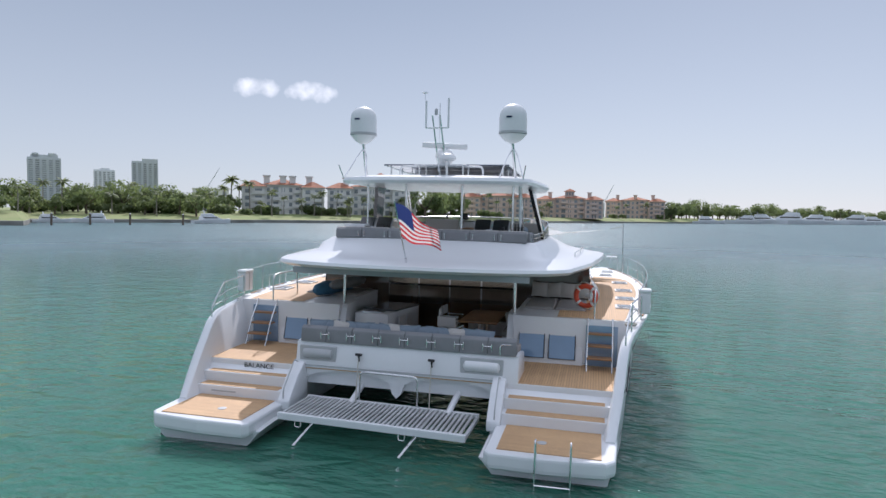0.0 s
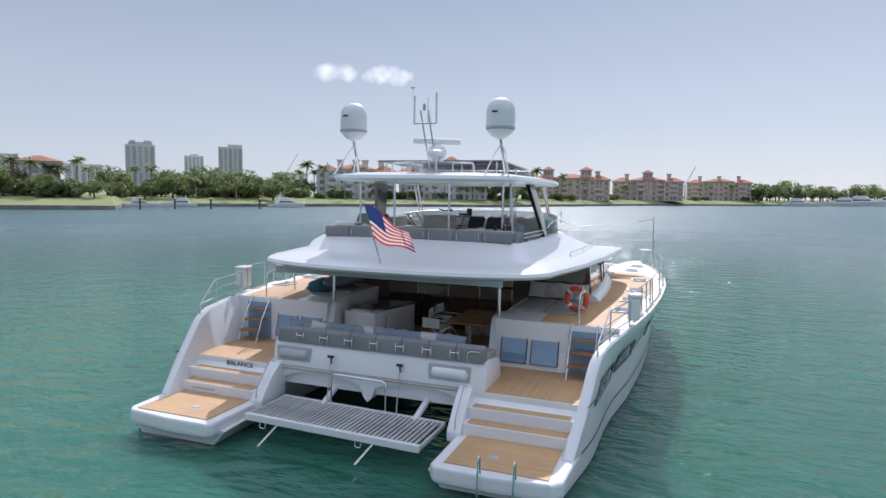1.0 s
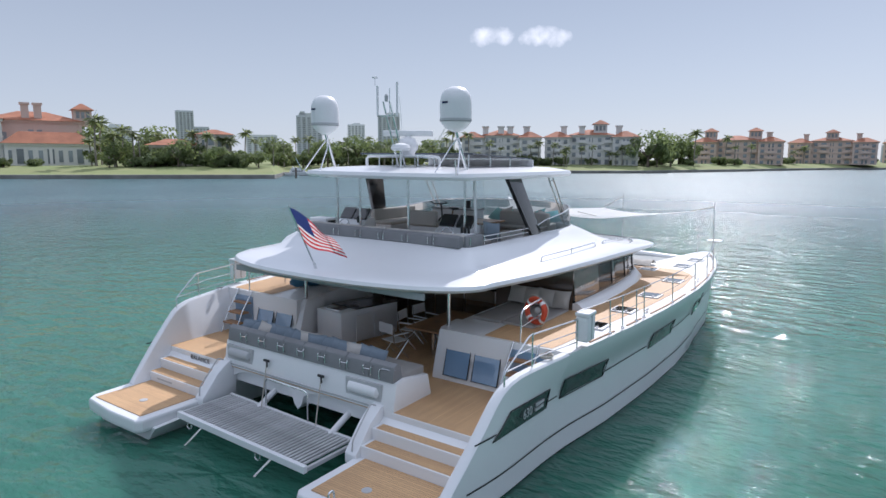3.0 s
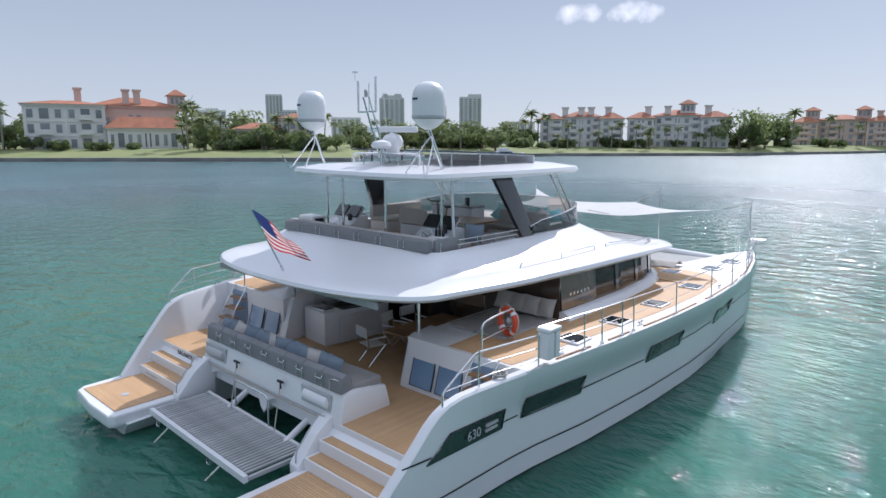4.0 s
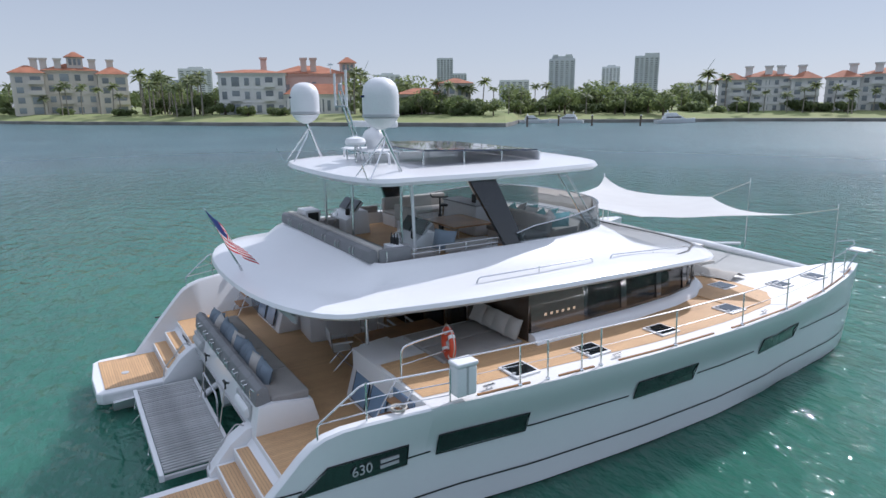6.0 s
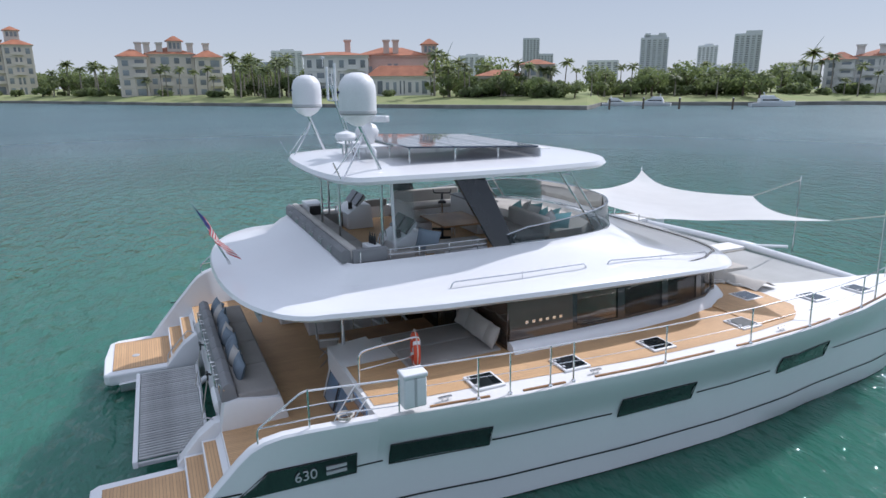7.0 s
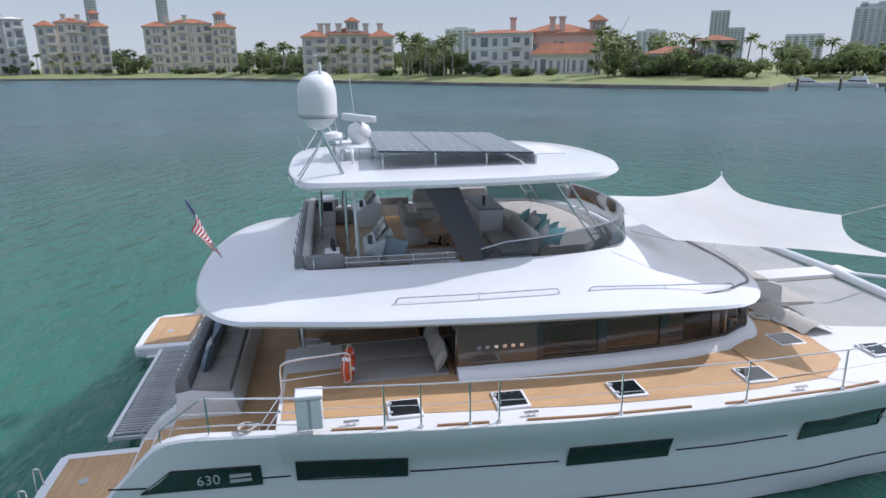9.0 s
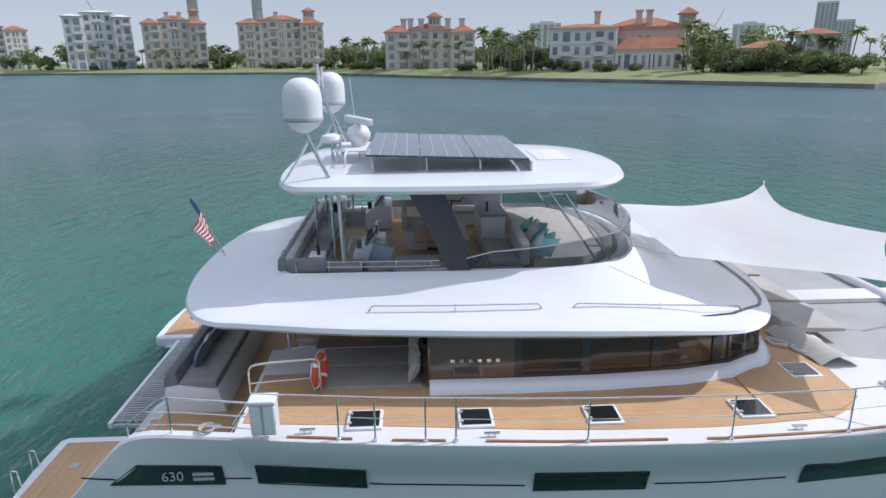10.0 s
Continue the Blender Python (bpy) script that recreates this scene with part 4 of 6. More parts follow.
# slatted swim platform let down between the hulls
swim = thing("swim_platform", "white-framed slatted grey swim platform hung between the hulls", "platform", m=BOAT @ pose(0, 0, 0, 0, 0.6, -1.0))
SX0, SX1, SY0, SY1, SZ = -2.06, 1.86, 0.43, 1.8, 0.54
part("aft_beam", box(SX0, SX1, SY0, SY0 + 0.09, SZ - 0.12, SZ + 0.02, 0.012), GEL, swim)
part("front_beam", box(SX0, SX1, SY1 - 0.07, SY1, SZ - 0.1, SZ + 0.02, 0.012), GEL, swim)
for x in (SX0, SX0 + 1.0, SX1 - 1.03, SX1 - 0.06):
    part("cross_bearer", box(x, x + 0.06, SY0 + 0.09, SY1 - 0.07, SZ - 0.1, SZ - 0.03), GREY_PLASTIC, swim)
SLAT = material("weathered_grey_slats", (0.46, 0.465, 0.47), rough=0.75, vary=0.15, scale=6, per_piece=0.25)
bm = box(-0.027, 0.027, SY0 + 0.1, SY1 - 0.08, SZ - 0.028, SZ + 0.012, 0.006, seg=1)
slat_me = bpy.data.meshes.new("slat")
bm.to_mesh(slat_me)
bm.free()
slat_me.materials.append(SLAT)
x = SX0 + 0.07
while x < SX1 - 0.05:
    share("slat", slat_me, swim, pose(x, 0, 0))
    x += 0.098
for x in (-1.3, 0.9):
    part("support_strut", tube([(x, SY0 + 0.2, SZ - 0.1), (x - 0.55, SY0 - 0.3, -0.35)], 0.03, 8), STEEL, swim, smooth=True)
    part("lift_arm", tube([(x + 0.3, SY1 - 0.1, SZ - 0.05), (x + 0.45, 2.3, 0.95)], 0.07, 10), GEL, swim, smooth=True)
    rail([(x - 0.35, SY0 - 0.01, SZ - 0.1), (x - 0.35, SY0 - 0.03, SZ - 0.22), (x - 0.22, SY0 - 0.03, SZ - 0.22), (x - 0.22, SY0 - 0.01, SZ - 0.1)], 0.012, swim, "grab_loop", radius=0.04)
rail([(-0.82, SY1 - 0.03, SZ), (-0.82, SY1 - 0.03, SZ + 0.66), (0.5, SY1 - 0.03, SZ + 0.66), (0.5, SY1 - 0.03, SZ)], 0.02, swim, "grab_rail", radius=0.12)

# ---------------------------------------------------------------- cockpit
bar = thing("cockpit_bar", "white moulded galley bar with a black worktop", "bar counter", m=BOAT)
part("bar_body", prism([(-2.0, 4.5), (-1.05, 4.42), (-0.75, 6.3), (-1.7, 6.35)], "xy", 1.205, 2.05, 0.03), GEL, bar, smooth=True)
part("worktop", prism([(-1.95, 5.0), (-1.0, 4.95), (-0.72, 6.33), (-1.7, 6.38)], "xy", 2.052, 2.09, 0.01), BLACK_GLOSS, bar)
part("sink_lid", box(-1.8, -1.25, 4.55, 4.9, 2.052, 2.075, 0.008), STEEL, bar)
for k in range(2):
    part("cupboard_door", box(-0.93 + 0.07, -0.905 + 0.07, 4.75 + k * 0.7, 5.35 + k * 0.7, 1.3, 1.95, 0.006), GEL, bar)
tbl = thing("dining_table", "long varnished teak dining table in the shaded cockpit", "table", m=BOAT)
part("tabletop", prism([(0.75, 4.75), (1.75, 4.75), (1.75, 6.75), (0.75, 6.75)], "xy", 1.9, 1.945, 0.012), TEAK_TRIM, tbl)
for y in (5.2, 6.3):
    part("pedestal", tube([(1.25, y, 1.208), (1.25, y, 1.9)], 0.06, 12), STEEL, tbl)
bench = thing("dinette_bench", "grey cushioned bench beside the dining table", "bench", m=BOAT)
part("bench_base", box(1.85, 2.5, 4.95, 7.0, 1.206, 1.56, 0.03), GEL, bench)
part("bench_cushion", box(1.84, 2.46, 4.97, 6.98, 1.562, 1.7, 0.05, seg=3), CUSHION, bench, smooth=True)
part("bench_back", box(2.2, 2.36, 4.97, 6.98, 1.7, 2.2, 0.05, seg=3), CUSHION, bench, smooth=True)
back = thing("aft_bulkhead_seat", "grey cushioned seat against the saloon bulkhead", "bench", m=BOAT)
part("seat_base", box(0.6, 1.84, 6.8, 7.02, 1.206, 1.6, 0.03), GEL, back)


def director_chair():
    c = thing("folding_chair", "white canvas folding chair with crossed steel legs", "chair", "folding chairs at the table")
    for x in (-0.24, 0.24):
        part("leg", tube([(x, -0.22, 0), (x, 0.22, 0.45)], 0.013, 6), STEEL, c)
        part("leg", tube([(x, 0.22, 0), (x, -0.22, 0.45), (x, -0.27, 0.9)], 0.013, 6), STEEL, c)
        part("armrest", box(x - 0.03, x + 0.03, -0.22, 0.22, 0.62, 0.645, 0.008), WHITE_PLASTIC, c)
        part("arm_post", tube([(x, 0.18, 0.45), (x, 0.18, 0.62)], 0.011, 6), STEEL, c)
    part("seat", box(-0.24, 0.24, -0.21, 0.21, 0.44, 0.46, 0.008), WHITE_CLOTH, c)
    part("backrest", box(-0.25, 0.25, -0.285, -0.265, 0.66, 0.9, 0.008), WHITE_CLOTH, c)
    return c


chair = director_chair()
chair.matrix_basis = BOAT @ pose(0.62, 4.5, 1.208, 0, 0, -12)
copy_thing(chair, BOAT @ pose(0.35, 5.5, 1.208, 0, 0, -80))
copy_thing(chair, BOAT @ pose(0.3, 6.2, 1.208, 0, 0, -95))

# sunbeds on the cockpit flanks, starboard with pillows; port with stowed boards
for s in (1, -1):
    bed = thing("sunbed", "broad grey sunbed cushion beside the cockpit", "sunbed", "sunbeds beside the cockpit", m=BOAT)
    part("sunbed_base", prism([(2.36, 4.92), (3.94, 4.92), (3.98, 7.06), (2.36, 7.06)] if s > 0 else [(-2.36, 4.92), (-3.94, 4.92), (-3.98, 7.06), (-2.36, 7.06)], "xy", 1.206, 2.26, 0.02), GEL, bed)
    for k in range(2):
        xa, xb = 2.4 + k * 0.78, 3.16 + k * 0.78
        part("mattress", box(min(s * xa, s * xb), max(s * xa, s * xb), 5.1 if s > 0 else 5.6, 7.0, 2.262, 2.38, 0.05, seg=3), CUSHION, bed, smooth=True)
for k in range(4):
    throw_pillow("w", pose(2.65 + 0.38 * k, 6.85, 2.62, -24, 4 * (-1) ** k, 6 * (-1) ** k), "pale striped pillow leaning at the sunbed's head")
for k in range(3):
    throw_pillow("w", pose(2.0 + 0.1 * k, 5.4 + 0.5 * k, 1.95, -15, 0, 82), "pale cushion on the dinette bench")
sup = thing("paddle_board_bag", "blue-covered paddle board lying on the port sunbed", "paddle board", m=BOAT)
part("bag", tube([(-3.3 + 0.3 * t, 4.8 + 1.9 * t, 2.5 + 0.04 * math.sin(6 * t)) for t in (0, 0.08, 0.3, 0.6, 0.92, 1)], [0.06, 0.16, 0.2, 0.2, 0.16, 0.05], 12), BLUE_SUP, sup, smooth=True)
part("dark_bag", tube([(-2.9 + 0.3 * t, 4.95 + 1.8 * t, 2.66) for t in (0, 0.1, 0.5, 0.9, 1)], [0.05, 0.13, 0.16, 0.13, 0.05], 12), CHARCOAL, sup, smooth=True)

# lifebuoy and the white locker box on the rail
ring = thing("lifebuoy", "orange ring lifebuoy with white bands hung on the companion rail", "lifebuoy", m=BOAT @ pose(3.93, 5.22, 2.7, 90, 0, -15))
part("ring", tube([(0.25 * math.cos(a), 0.25 * math.sin(a), 0) for a in (2 * math.pi * k / 28 for k in range(28))], 0.062, 12, closed=True), ORANGE, ring, smooth=True)
for a in (45, 135, 225, 315):
    part("band", tube([(0.25 * math.cos(radians(a + d)), 0.25 * math.sin(radians(a + d)), 0) for d in (-7, 0, 7)], 0.066, 12), WHITE_PLASTIC, ring, smooth=True)
part("grab_line", tube([((0.335 + 0.02 * math.sin(4 * a)) * math.cos(a), (0.335 + 0.02 * math.sin(4 * a)) * math.sin(a), 0) for a in (2 * math.pi * k / 40 for k in range(40))], 0.01, 6, closed=True), ROPE, ring)
part("light_holder", lathe([(0.06, -0.03), (0.07, 0.02), (0.03, 0.06)], (0.05, 0.02, 0), 12), GREY_PLASTIC, ring)
for sx in (1, -1):
    lk = thing("rail_locker", "white plastic horseshoe-buoy box strapped to the rail", "rail box", "rail boxes", m=BOAT @ pose(sx * 5.3, 4.6, 2.44))
    part("box_body", box(-0.13, 0.13, -0.19, 0.19, 0.0, 0.5, 0.04, seg=3), WHITE_PLASTIC, lk, smooth=True)
    part("box_lid", box(-0.145, 0.145, -0.205, 0.205, 0.5, 0.58, 0.03, seg=3), WHITE_PLASTIC, lk, smooth=True)
    part("strap", box(-0.137, 0.137, -0.02, 0.02, 0.02, 0.495), GREY_PLASTIC, lk)
hose = thing("water_hose", "coiled pale hose lying on the quarter deck", "hose", m=BOAT @ pose(4.95, 3.6, 2.262))
part("coil", tube([((0.1 + 0.012 * (k // 12)) * math.cos(k * 0.52), (0.1 + 0.012 * (k // 12)) * math.sin(k * 0.52), 0.02 + 0.012 * (k % 12) / 12 + 0.016 * (k // 12)) for k in range(40)], 0.014, 6), ROPE, hose)

# name on the port riser, number on the aftermost topside window
def writing(text, size, m, mat, parent, name):
    cu = bpy.data.curves.new(name, "FONT")
    cu.body, cu.size, cu.extrude, cu.align_x, cu.align_y = text, size, 0.003, "CENTER", "CENTER"
    tmp = bpy.data.objects.new("tmp", cu)
    scene.collection.objects.link(tmp)
    me = bpy.data.meshes.new_from_object(tmp)
    bpy.data.objects.remove(tmp)
    me.materials.append(mat)
    ob = new(name, me)
    ob.parent = parent
    ob.matrix_basis = m
    return ob


writing("BALANCE", 0.15, pose(-3.3, 1.9, 1.1, 90, 0, 0) @ Matrix.Diagonal((1.15, 1, 1, 1)), BLACK, yacht, "boat_name")
part("place_bar", box(-4.1, -3.5, 1.258, 1.268, 0.63, 0.66), GREY_PLASTIC, yacht)
for s in (1, -1):
    writing("630", 0.24, pose(s * (hull_x(3.0, 1.52) + 0.04), 2.95, 1.42, 90, 0, 90 * s), GREY_PLASTIC, yacht, "model_number")
    for k, z in enumerate((1.46, 1.36)):
        part("caption_bar", box(min(s * (hull_x(3.4, z) + 0.02), s * (hull_x(3.4, z) + 0.045)), max(s * (hull_x(3.4, z) + 0.02), s * (hull_x(3.4, z) + 0.045)), 3.27 if s > 0 else 2.4, 3.6 if s > 0 else 2.7, z - 0.025, z + 0.025), GREY_PLASTIC, yacht)

# ---------------------------------------------------------------- flag on its raked staff
flag = thing("ensign", "striped ensign on a raked steel staff at the stern", "flag", m=BOAT)
F0, F1 = Vector((-0.02, 2.66, 3.5)), Vector((-0.12, 1.98, 4.95))
part("staff", tube([F0, F1], [0.02, 0.014], 8), STEEL, flag, smooth=True)
part("staff_socket", tube([F0 - Vector((0, 0, 0.06)), F0 + (F1 - F0) * 0.12], 0.03, 8), STEEL, flag)


def cloth(u, v):
    """A limp, folded flag: u along the fly, v down the hoist."""
    hoist = F1 + (F0 - F1) * (0.03 + 0.5 * v)
    fold = 0.09 * math.sin(9 * u + 1.5 * v) * u ** 0.6
    return hoist + Vector((0.86 * u + 0.5 * fold, 0.36 * u - 1.0 * fold, -0.5 * u + 0.3 * (v - 0.35) * u * u + 0.05 * math.sin(7 * u + 3 * v)))


def cloth_patch(u0, u1, v0, v1, nu=14, nv=2, off=0.0):
    bm = bmesh.new()
    g = [[bm.verts.new(cloth(u0 + (u1 - u0) * i / nu, v0 + (v1 - v0) * j / nv) + Vector((0, -off, 0))) for i in range(nu + 1)] for j in range(nv + 1)]
    for j in range(nv):
        for i in range(nu):
            bm.faces.new((g[j][i], g[j][i + 1], g[j + 1][i + 1], g[j + 1][i]))
    return bm


for k in range(13):
    part("red_stripe" if k % 2 == 0 else "white_stripe", cloth_patch(0.4 if k < 7 else 0.0, 1.0, k / 13, (k + 1) / 13), RED if k % 2 == 0 else WHITE_CLOTH, flag, smooth=True)
part("blue_canton", cloth_patch(0.0, 0.4, 0.0, 7 / 13, 8, 5), NAVY, flag, smooth=True)

# ---------------------------------------------------------------- flying bridge
flysofa = thing("flybridge_sofa", "grey sofa round the aft end of the flybridge", "sofa", m=BOAT)
for k in range(7):
    x0 = -2.5 + k * 5.0 / 7
    b = part("backrest_panel", prism([(4.34, 4.03), (4.36, 4.24), (4.44, 4.29), (4.54, 4.24), (4.56, 4.0), (4.5, 3.98)], "yz", x0, x0 + 5.0 / 7 - 0.01, 0.015), CHARCOAL, flysofa, smooth=True)
    if 0 < k < 7:
        bm = tube(arc_path([(x0 - 0.08, 4.36, 4.07), (x0 - 0.08, 4.31, 4.07), (x0 - 0.08, 4.31, 4.2), (x0 - 0.08, 4.38, 4.2)], 0.02), 0.01, 6)
        tube(arc_path([(x0 + 0.08, 4.36, 4.07), (x0 + 0.08, 4.31, 4.07), (x0 + 0.08, 4.31, 4.2), (x0 + 0.08, 4.38, 4.2)], 0.02), 0.01, 6, bm)
        part("backrest_bracket", bm, STEEL, b)
    part("seat_cushion", box(x0, x0 + 5.0 / 7 - 0.01, 4.58, 5.15, 3.95, 4.08, 0.04, seg=3), CUSHION, flysofa, smooth=True)
    part("inner_back", box(x0, x0 + 5.0 / 7 - 0.01, 4.5, 4.66, 4.06, 4.3, 0.05, seg=3), CUSHION_PALE, flysofa, smooth=True)
part("seat_base", box(-2.48, 2.48, 4.52, 5.12, 3.69, 3.95, 0.02), GEL, flysofa)
for s in (1, -1):
    part("side_panel", box(min(s * 2.42, s * 2.56), max(s * 2.42, s * 2.56), 4.56, 5.25, 4.0, 4.26, 0.03, seg=2), CHARCOAL, flysofa, smooth=True)
    part("corner_seat", box(min(s * 1.95, s * 2.42), max(s * 1.95, s * 2.42), 5.16, 5.9, 3.69, 4.06, 0.04, seg=3), CUSHION, flysofa, smooth=True)
    fr = thing("flybridge_side_rail", "low steel side rail with grey weather cloth", "rail", "flybridge side rails", m=BOAT)
    for h in (4.1, 4.2):
        part("bar", tube([(s * 2.57, 5.25, h), (s * 2.62, 7.35, h)], 0.012, 6), STEEL, fr)
    for y in (4.7, 5.3, 5.9, 6.55, 7.2):
        part("post", tube([(s * 2.56, y, 3.98), (s * 2.57, y, 4.22)], 0.012, 6), STEEL, fr)
    part("weather_cloth", box(min(s * 2.53, s * 2.56), max(s * 2.53, s * 2.56), 6.05, 7.1, 4.02, 4.2, 0.01), CUSHION, fr)
    # curved smoked windscreen with its steel rail
    ws = thing("flybridge_windscreen", "curved smoked windscreen with a steel top rail", "windscreen", "flybridge windscreens", m=BOAT)
    path = [(2.66, 7.95), (2.7, 8.8), (2.66, 9.6), (2.52, 10.3), (2.2, 10.95), (1.6, 11.38), (0.8, 11.56), (0.0, 11.6)]
    hs = [(7.95, 0.18), (8.4, 0.3), (9.6, 0.4), (10.5, 0.48), (11.6, 0.55)]
    bm = bmesh.new()
    fine = arc_path([(s * x, y, 0) for x, y in path], 0.6, 5)
    rings([[(p.x * (1 - 0.00), p.y - 0.02, 4.0), (p.x * 0.985, p.y - 0.1, 4.04 + table(p.y, hs))] for p in fine], False, False, False, bm)
    part("screen", bm, GLASS_TINT, ws, smooth=True)
    part("top_rail", tube([(p.x * 0.985, p.y - 0.1, 4.05 + table(p.y, hs)) for p in fine], 0.018, 6), STEEL, ws, smooth=True)
    part("foot_rail", tube([(p.x, p.y - 0.02, 4.03) for p in fine], 0.012, 6), STEEL, ws, smooth=True)
    part("end_post", tube([(s * 2.6, 7.95, 4.0), (s * 2.58, 8.1, 4.2)], 0.02, 6), STEEL, ws)

def helm(x):
    h = thing("helm_console", "white helm console with two black chart screens and a wheel", "helm console", "helm consoles", m=BOAT @ pose(x, 6.0, 3.69))
    part("console_body", prism([(-0.32, 0), (-0.32, 0.4), (0.02, 0.62), (0.3, 0.6), (0.36, 0)], "yz", -0.5, 0.5, 0.03), GEL, h, smooth=True)
    for sx in (-1, 1):
        scr = part("chart_screen", prism([(-0.06, 0.56), (-0.1, 0.6), (0.12, 0.87), (0.16, 0.83)], "yz", sx * 0.25 - 0.21, sx * 0.25 + 0.21, 0.012), BLACK_GLOSS, h)
        part("bezel", prism([(-0.04, 0.54), (-0.07, 0.57), (0.14, 0.83), (0.19, 0.8)], "yz", sx * 0.25 - 0.235, sx * 0.25 + 0.235, 0.01), GREY_PLASTIC, scr)
    wheel = part("wheel", tube([(0.19 * math.cos(a), -0.44 + 0.06 * math.sin(a), 0.42 + 0.18 * math.sin(a)) for a in (2 * math.pi * k / 20 for k in range(20))], 0.014, 6, closed=True), STEEL, h, smooth=True)
    for k in range(3):
        a = k * 2.09 + 0.5
        part("spoke", tube([(0, -0.42, 0.42), (0.19 * math.cos(a), -0.44 + 0.06 * math.sin(a), 0.42 + 0.18 * math.sin(a))], 0.01, 6), STEEL, wheel)
    part("throttle", box(0.3, 0.38, -0.25, -0.15, 0.5, 0.68, 0.02), BLACK, h)
    return h


helm(1.35)
helm(-2.0)


def bucket(x, y, name, label):
    t = thing(name, label, "seat", "helm seats", m=BOAT @ pose(x, y, 3.69))
    part("seat_base", box(-0.5, 0.5, -0.2, 0.3, 0, 0.42, 0.03), GEL, t, smooth=True)
    part("cushion", box(-0.48, 0.48, -0.2, 0.3, 0.42, 0.54, 0.045, seg=3), CUSHION_PALE, t, smooth=True)
    part("backrest", box(-0.48, 0.48, -0.28, -0.16, 0.45, 0.85, 0.045, seg=3), CUSHION_PALE, t, smooth=True)


bucket(-0.2, 6.9, "captain_bench", "pale cushioned helm bench on a white base")
# lounge forward: sofa, table, sunpad and pillows
lounge = thing("flybridge_lounge", "grey L-shaped lounge sofa on the flybridge", "sofa", m=BOAT)
part("lounge_base", box(0.9, 2.45, 8.35, 8.95, 3.69, 3.98, 0.03), GEL, lounge)
part("lounge_cushion", box(0.9, 2.42, 8.3, 8.95, 3.98, 4.1, 0.045, seg=3), CUSHION, lounge, smooth=True)
part("lounge_back", box(0.9, 2.42, 8.9, 9.08, 4.0, 4.45, 0.06, seg=3), CUSHION_PALE, lounge, smooth=True)
part("side_base", box(1.95, 2.45, 6.5, 7.5, 3.69, 4.0, 0.03), GEL, lounge)
part("side_cushion", box(1.9, 2.45, 6.5, 7.5, 4.0, 4.1, 0.04, seg=3), CUSHION, lounge, smooth=True)
part("port_base", box(-2.45, -1.7, 7.2, 9.2, 3.69, 4.0, 0.03), GEL, lounge)
part("port_cushion", box(-2.45, -1.68, 7.2, 9.2, 4.0, 4.1, 0.04, seg=3), CUSHION_PALE, lounge, smooth=True)
part("port_back", box(-2.5, -2.32, 7.2, 9.2, 4.05, 4.42, 0.05, seg=3), CUSHION_PALE, lounge, smooth=True)
ft = thing("flybridge_table", "varnished wooden table on the flybridge", "table", m=BOAT)
part("tabletop", prism([(0.25, 6.9), (1.6, 6.9), (1.6, 8.0), (0.25, 8.0)], "xy", 4.25, 4.29, 0.01), TEAK_TRIM, ft)
part("pedestal", tube([(0.9, 7.45, 3.69), (0.9, 7.45, 4.25)], 0.05, 10), STEEL, ft)
pad = thing("forward_sunpad", "pale grey sunpad filling the flybridge front", "sunpad", m=BOAT)
part("pad", prism([(-2.2, 9.2), (2.2, 9.2), (2.1, 10.2), (1.5, 10.95), (0.7, 11.2), (-0.7, 11.2), (-1.5, 10.95), (-2.1, 10.2)], "xy", 3.69, 4.06, 0.05), CUSHION_PALE, pad, smooth=True)
cons = thing("wet_bar", "white wet bar console with a small black screen", "bar console", m=BOAT)
part("bar_body", box(-1.1, 0.4, 8.35, 8.9, 3.69, 4.45, 0.04, seg=3), GEL, cons, smooth=True)
part("bar_top", box(-1.12, 0.42, 8.33, 8.92, 4.452, 4.49, 0.01), GEL_GREY, cons)
part("small_screen", box(0.0, 0.16, 8.5, 8.54, 4.5, 4.72, 0.012), BLACK, cons)
rp1 = random.Random(8)
for k, key in enumerate("totottot"):
    throw_pillow(key, pose(0.6 + 0.24 * k, 9.3 + 0.12 * (k % 3), 4.27 + 0.04 * (k % 2), -35 + rp1.uniform(-15, 15), rp1.uniform(-20, 20), rp1.uniform(-35, 35)), "turquoise throw pillow heaped on the sunpad" if key == "t" else "off-white throw pillow heaped on the sunpad")
throw_pillow("b", pose(2.2, 6.25, 4.2, -20, 10, 60), "blue towel-like pillow by the flybridge rail")
small = thing("cool_box", "small white cool box with dark bottles on the sofa arm", "cool box", m=BOAT @ pose(2.2, 5.05, 4.1))
part("box_body", box(-0.18, 0.18, -0.14, 0.14, 0, 0.16, 0.02), WHITE_PLASTIC, small, smooth=True)
for k in range(3):
    part("bottle", lathe([(0.03, 0.16), (0.03, 0.28), (0.012, 0.33), (0.012, 0.38)], (-0.08 + 0.08 * k, 0.02 * k, 0), 10), BLACK, small)
gr = thing("electric_grill", "grey grill with a black door at the flybridge corner", "grill", m=BOAT @ pose(-2.15, 4.95, 3.95))
part("grill_body", box(-0.3, 0.3, -0.2, 0.2, 0, 0.42, 0.03), GEL, gr, smooth=True)
part("grill_door", box(0.3, 0.31, -0.14, 0.14, 0.06, 0.36, 0.004), BLACK, gr)
